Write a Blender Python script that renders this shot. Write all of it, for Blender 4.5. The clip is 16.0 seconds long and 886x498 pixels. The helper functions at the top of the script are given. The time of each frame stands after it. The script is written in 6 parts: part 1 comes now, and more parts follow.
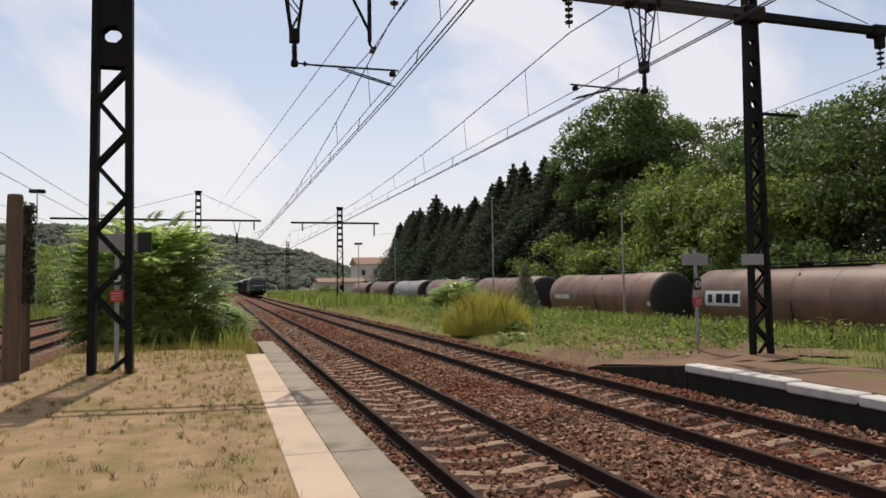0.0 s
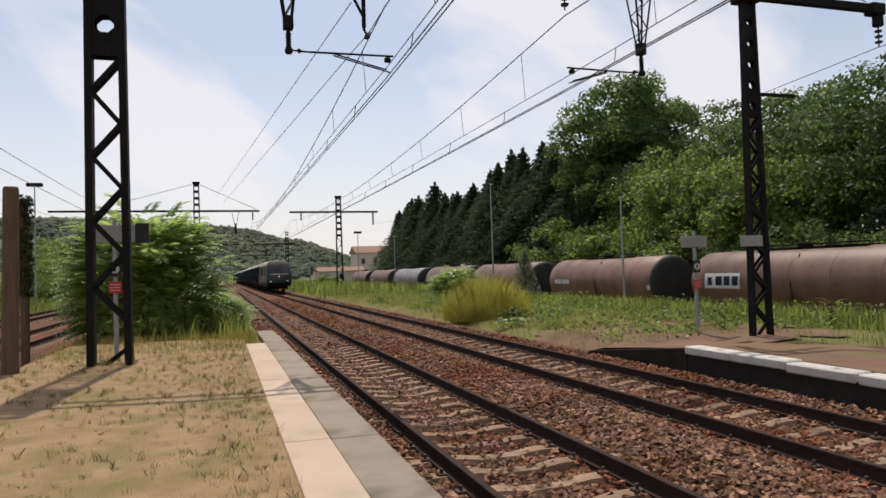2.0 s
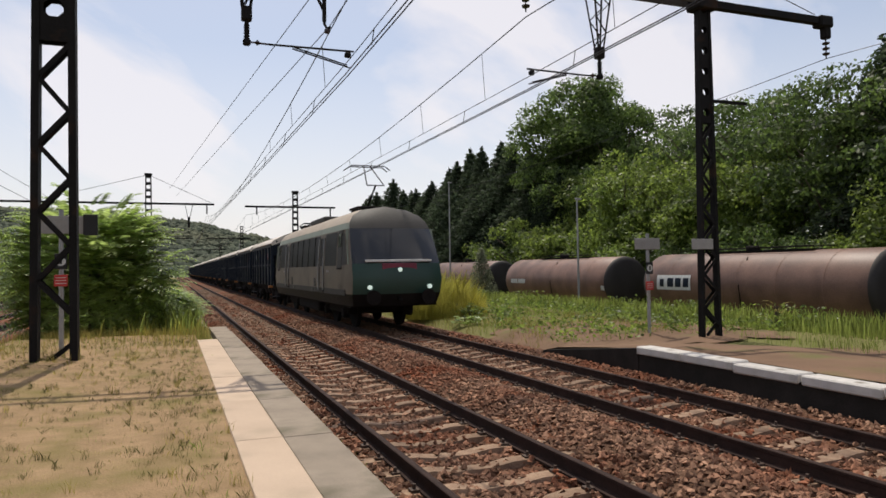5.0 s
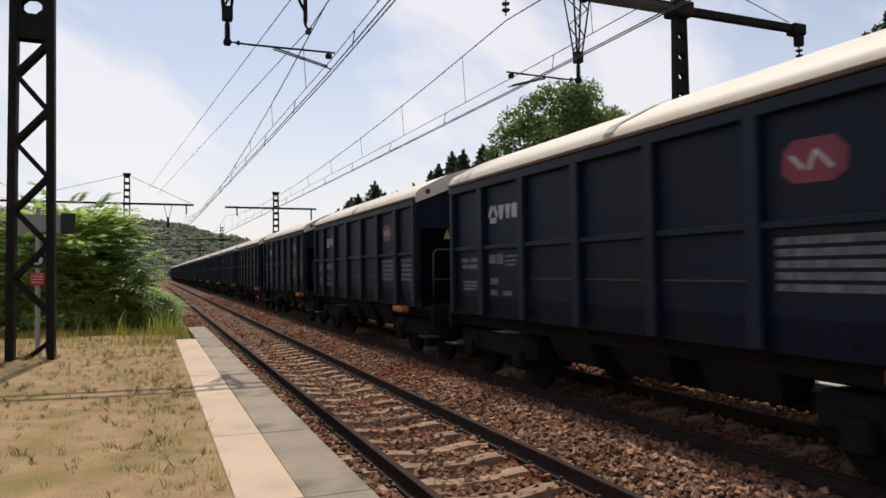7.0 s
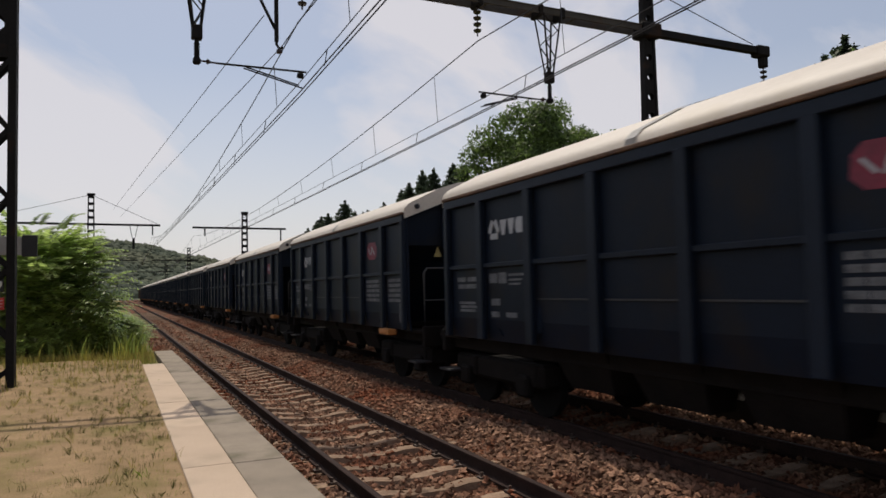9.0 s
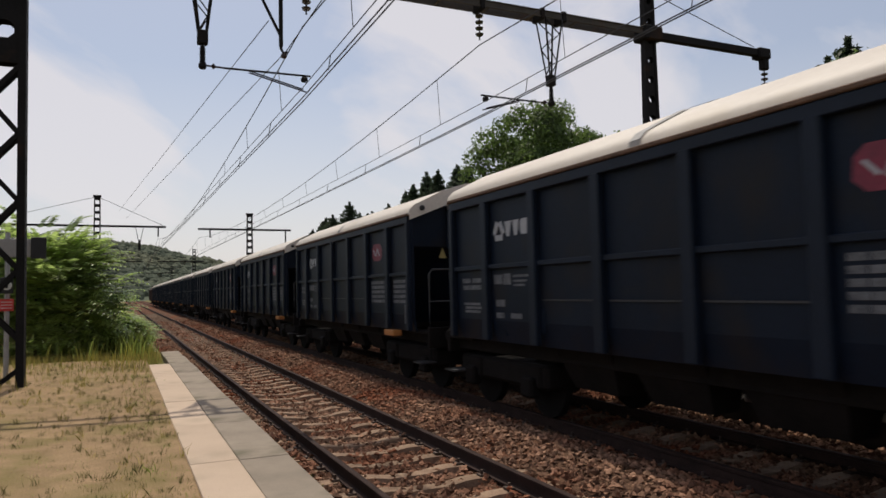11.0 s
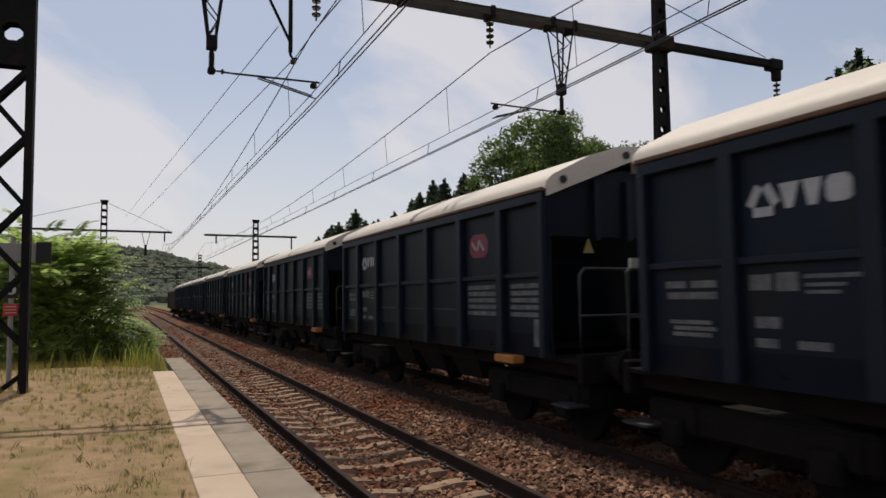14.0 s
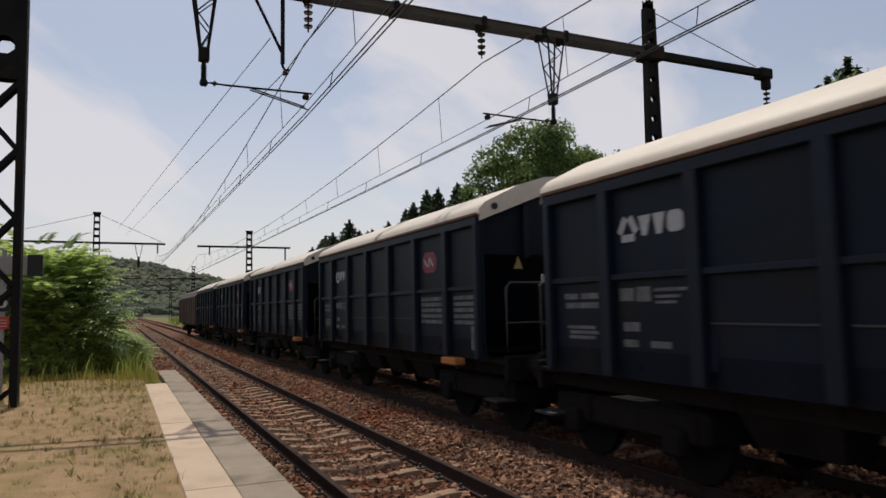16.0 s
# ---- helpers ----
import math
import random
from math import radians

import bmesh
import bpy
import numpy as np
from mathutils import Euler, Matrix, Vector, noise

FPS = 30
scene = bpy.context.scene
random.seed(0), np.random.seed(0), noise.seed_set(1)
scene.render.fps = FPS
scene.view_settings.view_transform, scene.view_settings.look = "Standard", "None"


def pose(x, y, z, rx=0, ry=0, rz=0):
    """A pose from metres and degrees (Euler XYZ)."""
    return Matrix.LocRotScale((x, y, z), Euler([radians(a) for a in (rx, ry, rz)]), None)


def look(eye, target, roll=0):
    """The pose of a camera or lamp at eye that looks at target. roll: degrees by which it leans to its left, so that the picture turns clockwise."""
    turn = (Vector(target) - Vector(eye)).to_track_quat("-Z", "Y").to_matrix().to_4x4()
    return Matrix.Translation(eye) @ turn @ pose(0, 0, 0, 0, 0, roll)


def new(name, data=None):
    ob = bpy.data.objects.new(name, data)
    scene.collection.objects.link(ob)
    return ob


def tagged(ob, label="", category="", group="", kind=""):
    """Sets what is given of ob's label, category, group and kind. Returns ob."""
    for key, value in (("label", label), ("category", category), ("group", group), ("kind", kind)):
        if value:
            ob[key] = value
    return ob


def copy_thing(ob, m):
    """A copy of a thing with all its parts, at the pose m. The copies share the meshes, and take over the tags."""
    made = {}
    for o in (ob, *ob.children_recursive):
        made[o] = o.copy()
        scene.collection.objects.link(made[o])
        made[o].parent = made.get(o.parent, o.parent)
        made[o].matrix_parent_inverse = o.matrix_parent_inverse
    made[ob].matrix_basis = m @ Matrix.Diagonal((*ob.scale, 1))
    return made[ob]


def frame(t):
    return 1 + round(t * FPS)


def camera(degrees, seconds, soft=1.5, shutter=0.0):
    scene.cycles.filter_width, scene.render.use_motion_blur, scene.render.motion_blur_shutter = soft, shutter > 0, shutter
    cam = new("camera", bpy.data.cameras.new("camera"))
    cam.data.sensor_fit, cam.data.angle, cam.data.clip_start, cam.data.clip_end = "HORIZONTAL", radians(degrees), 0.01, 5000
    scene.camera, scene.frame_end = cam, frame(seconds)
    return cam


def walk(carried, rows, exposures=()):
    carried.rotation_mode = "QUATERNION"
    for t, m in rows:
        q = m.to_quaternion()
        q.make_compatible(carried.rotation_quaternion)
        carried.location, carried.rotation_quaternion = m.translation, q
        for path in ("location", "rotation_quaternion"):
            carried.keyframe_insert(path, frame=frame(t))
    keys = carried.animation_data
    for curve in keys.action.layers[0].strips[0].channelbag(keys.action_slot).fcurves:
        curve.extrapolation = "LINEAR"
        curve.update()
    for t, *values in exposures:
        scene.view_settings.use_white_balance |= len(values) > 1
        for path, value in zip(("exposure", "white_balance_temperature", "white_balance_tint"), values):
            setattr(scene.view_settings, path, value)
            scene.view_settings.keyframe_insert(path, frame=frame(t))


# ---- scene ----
cam = camera(64.5, 16.0, soft=1.6, shutter=0.12)
PATH = [
    (0.0, pose(-2.968, -0.011, 1.920, 92.85, 0.87, -17.54)),
    (0.5, pose(-2.949, 0.004, 1.900, 92.26, 1.39, -17.81)),
    (1.0, pose(-2.945, 0.020, 1.907, 91.74, 1.20, -17.41)),
    (1.5, pose(-2.939, 0.006, 1.907, 91.62, 1.68, -17.28)),
    (2.0, pose(-2.938, 0.009, 1.894, 91.83, 1.79, -17.54)),
    (2.5, pose(-2.940, 0.011, 1.897, 91.30, 2.09, -17.51)),
    (3.0, pose(-2.935, 0.184, 1.908, 91.37, 2.20, -17.81)),
    (3.5, pose(-2.942, -0.019, 1.890, 91.69, 1.33, -18.08)),
    (4.0, pose(-2.930, 0.028, 1.899, 91.35, 0.95, -19.12)),
    (6.5, pose(-2.940, -0.046, 1.891, 92.00, 0.84, -22.49)),
    (7.0, pose(-2.934, -0.094, 1.861, 91.75, 0.65, -22.55)),
    (7.5, pose(-2.937, 0.186, 1.897, 91.84, 0.85, -23.11)),
    (8.0, pose(-2.943, 0.044, 1.896, 92.43, 0.74, -24.17)),
    (8.5, pose(-2.951, 0.037, 1.887, 93.26, 1.04, -24.35)),
    (9.0, pose(-2.955, 0.034, 1.889, 93.25, 1.16, -24.95)),
    (11.5, pose(-2.987, -0.154, 1.891, 93.39, 1.06, -24.38)),
    (12.0, pose(-2.961, 0.009, 1.904, 93.38, 0.51, -23.57)),
    (12.5, pose(-2.968, 0.010, 1.905, 93.69, 0.86, -22.56)),
    (13.0, pose(-2.968, -0.183, 1.895, 94.04, 0.43, -23.25)),
    (13.5, pose(-2.973, 0.032, 1.904, 93.97, 0.38, -23.74)),
    (14.0, pose(-2.970, 0.033, 1.913, 94.04, 0.52, -24.18)),
    (14.5, pose(-2.943, 0.037, 1.905, 94.43, 0.65, -24.53)),
    (15.0, pose(-2.971, -0.220, 1.885, 94.56, 0.88, -24.79)),
    (15.5, pose(-2.955, 0.027, 1.910, 94.92, 0.95, -25.16)),
    (16.0, pose(-2.956, 0.015, 1.915, 94.82, 0.97, -24.62)),
]
EXPOSURES = [(0.0, 0.03), (4.0, 0.03), (6.5, 0.07), (7.0, 0.07), (7.5, -0.12), (8.0, -0.34), (9.0, -0.28), (11.5, -0.22), (12.0, -0.30), (12.5, -0.12), (13.0, -0.03), (13.5, 0.10), (14.0, -0.28), (14.5, -0.03), (15.0, -0.13), (15.5, -0.36), (16.0, -0.28)]

walk(cam, PATH, EXPOSURES)

# ---------------------------------------------------------------- world and sun
SUN_ELEV, SUN_AZ = radians(62.0), radians(6.0)      # azimuth from +y towards +x


def sky_world():
    w = bpy.data.worlds.new("sky")
    scene.world = w
    w.use_nodes = True
    nt = w.node_tree
    nt.nodes.clear()
    n, l = nt.nodes.new, nt.links.new
    out, bg = n("ShaderNodeOutputWorld"), n("ShaderNodeBackground")
    sky = n("ShaderNodeTexSky")
    sky.sky_type, sky.sun_disc = "NISHITA", False
    sky.sun_elevation, sky.sun_rotation = SUN_ELEV, SUN_AZ
    sky.air_density, sky.dust_density, sky.ozone_density = 1.0, 1.6, 1.2
    co = n("ShaderNodeTexCoord")
    turn, mp = n("ShaderNodeMapping"), n("ShaderNodeMapping")
    turn.inputs["Rotation"].default_value = (0.0, -0.55, 0.25)     # the cloud streaks slant down to the right
    mp.inputs["Scale"].default_value = (1.0, 1.6, 2.6)
    mp.inputs["Location"].default_value = (0.35, 0.0, 0.12)
    az = n("ShaderNodeMapping")
    az.inputs["Rotation"].default_value = (0.0, 0.0, -0.19)
    l(co.outputs["Generated"], az.inputs["Vector"])
    l(az.outputs["Vector"], turn.inputs["Vector"])
    l(turn.outputs["Vector"], mp.inputs["Vector"])
    big = n("ShaderNodeTexNoise")
    big.inputs["Scale"].default_value, big.inputs["Detail"].default_value = 1.9, 7.0
    big.inputs["Roughness"].default_value, big.inputs["Distortion"].default_value = 0.52, 0.35
    l(mp.outputs["Vector"], big.inputs["Vector"])
    ramp = n("ShaderNodeValToRGB")
    ramp.color_ramp.elements[0].position, ramp.color_ramp.elements[1].position = 0.42, 0.60
    ramp.color_ramp.elements[0].color, ramp.color_ramp.elements[1].color = (0, 0, 0, 1), (1, 1, 1, 1)
    l(big.outputs["Fac"], ramp.inputs["Fac"])
    # haze towards the horizon
    sep = n("ShaderNodeSeparateXYZ")
    l(co.outputs["Generated"], sep.inputs["Vector"])
    hz = n("ShaderNodeMapRange")
    hz.inputs["From Min"].default_value, hz.inputs["From Max"].default_value = 0.0, 0.30
    hz.inputs["To Min"].default_value, hz.inputs["To Max"].default_value = 0.80, 0.24
    l(sep.outputs["Z"], hz.inputs["Value"])
    mx = n("ShaderNodeMath")
    mx.operation = "MAXIMUM"
    cl = n("ShaderNodeMath")
    cl.operation = "MULTIPLY"
    cl.inputs[1].default_value = 0.78
    l(ramp.outputs["Color"], cl.inputs[0])
    l(cl.outputs[0], mx.inputs[0])
    l(hz.outputs[0], mx.inputs[1])
    mix = n("ShaderNodeMix")
    mix.data_type = "RGBA"
    l(mx.outputs[0], mix.inputs["Factor"])
    l(sky.outputs["Color"], mix.inputs["A"])
    mix.inputs["B"].default_value = CLOUD
    l(mix.outputs["Result"], bg.inputs["Color"])
    bg.inputs["Strength"].default_value = SKY_STRENGTH
    l(bg.outputs[0], out.inputs["Surface"])


CLOUD, SKY_STRENGTH = (8.1, 7.65, 7.75, 1), 0.115
sky_world()
sun = new("sun", bpy.data.lights.new("sun", "SUN"))
sun.data.energy, sun.data.angle, sun.data.color = 3.7, radians(0.6), (1.0, 0.92, 0.80)
sun.matrix_world = look((60 * math.sin(SUN_AZ) * math.cos(SUN_ELEV), 60 * math.cos(SUN_AZ) * math.cos(SUN_ELEV), 60 * math.sin(SUN_ELEV)), (0, 0, 0))


# ---------------------------------------------------------------- materials
def material(name, base, other=None, rough=0.8, metal=0.0, scale=6.0, fine=60.0, bump=0.3, spots=None, spot_scale=1.5,
             spot_edge=(0.55, 0.7), island=0.0, obj=0.0, spec=0.4, stretch=(1, 1, 1), translucent=None, dist=0.02):
    """A procedural surface: two colours mixed by noise at two scales, optional stains, random shade by island or object, bump."""
    m = bpy.data.materials.new(name)
    m.use_nodes = True
    nt = m.node_tree
    n, l = nt.nodes.new, nt.links.new
    b = nt.nodes["Principled BSDF"]
    b.inputs["Roughness"].default_value, b.inputs["Metallic"].default_value = rough, metal
    b.inputs["Specular IOR Level"].default_value = spec
    co, mp = n("ShaderNodeTexCoord"), n("ShaderNodeMapping")
    mp.inputs["Scale"].default_value = stretch
    l(co.outputs["Object"], mp.inputs["Vector"])
    a, f = n("ShaderNodeTexNoise"), n("ShaderNodeTexNoise")
    for node, s, d in ((a, scale, 5.0), (f, fine, 3.0)):
        node.inputs["Scale"].default_value, node.inputs["Detail"].default_value = s, d
        l(mp.outputs["Vector"], node.inputs["Vector"])
    mixf = n("ShaderNodeMix")
    mixf.data_type = "FLOAT"
    mixf.inputs["Factor"].default_value = 0.45
    l(a.outputs["Fac"], mixf.inputs["A"])
    l(f.outputs["Fac"], mixf.inputs["B"])
    ramp = n("ShaderNodeValToRGB")
    ramp.color_ramp.elements[0].position, ramp.color_ramp.elements[1].position = 0.36, 0.64
    l(mixf.outputs["Result"], ramp.inputs["Fac"])
    other = other or tuple(c * 0.7 for c in base)
    ramp.color_ramp.elements[0].color, ramp.color_ramp.elements[1].color = (*other, 1), (*base, 1)
    col = ramp.outputs["Color"]
    if spots:
        s = n("ShaderNodeTexNoise")
        s.inputs["Scale"].default_value, s.inputs["Detail"].default_value = spot_scale, 6.0
        l(co.outputs["Object"], s.inputs["Vector"])
        r2 = n("ShaderNodeValToRGB")
        r2.color_ramp.elements[0].position, r2.color_ramp.elements[1].position = spot_edge
        l(s.outputs["Fac"], r2.inputs["Fac"])
        mx = n("ShaderNodeMix")
        mx.data_type = "RGBA"
        l(r2.outputs["Color"], mx.inputs["Factor"])
        l(col, mx.inputs["A"])
        mx.inputs["B"].default_value = (*spots, 1)
        col = mx.outputs["Result"]
    for amount, node, sock in ((island, "ShaderNodeNewGeometry", "Random Per Island"), (obj, "ShaderNodeObjectInfo", "Random")):
        if amount:
            g, mr = n(node), n("ShaderNodeMapRange")
            mr.inputs["To Min"].default_value, mr.inputs["To Max"].default_value = 1 - amount, 1 + amount
            l(g.outputs[sock], mr.inputs["Value"])
            hs = n("ShaderNodeHueSaturation")
            l(mr.outputs[0], hs.inputs["Value"])
            l(col, hs.inputs["Color"])
            col = hs.outputs["Color"]
    l(col, b.inputs["Base Color"])
    if bump:
        bp = n("ShaderNodeBump")
        bp.inputs["Strength"].default_value, bp.inputs["Distance"].default_value = bump, dist
        l(mixf.outputs["Result"], bp.inputs["Height"])
        l(bp.outputs["Normal"], b.inputs["Normal"])
    if translucent:
        t, ms = n("ShaderNodeBsdfTranslucent"), n("ShaderNodeMixShader")
        hs = n("ShaderNodeHueSaturation")
        hs.inputs["Value"].default_value = translucent
        l(col, hs.inputs["Color"])
        l(hs.outputs["Color"], t.inputs["Color"])
        ms.inputs["Fac"].default_value = 0.5
        l(b.outputs[0], ms.inputs[1])
        l(t.outputs[0], ms.inputs[2])
        l(ms.outputs[0], nt.nodes["Material Output"].inputs["Surface"])
    return m


def glowing(name, colour, strength):
    m = bpy.data.materials.new(name)
    m.use_nodes = True
    b = m.node_tree.nodes["Principled BSDF"]
    b.inputs["Base Color"].default_value = (*colour, 1)
    b.inputs["Emission Color"].default_value = (*colour, 1)
    b.inputs["Emission Strength"].default_value = strength
    return m


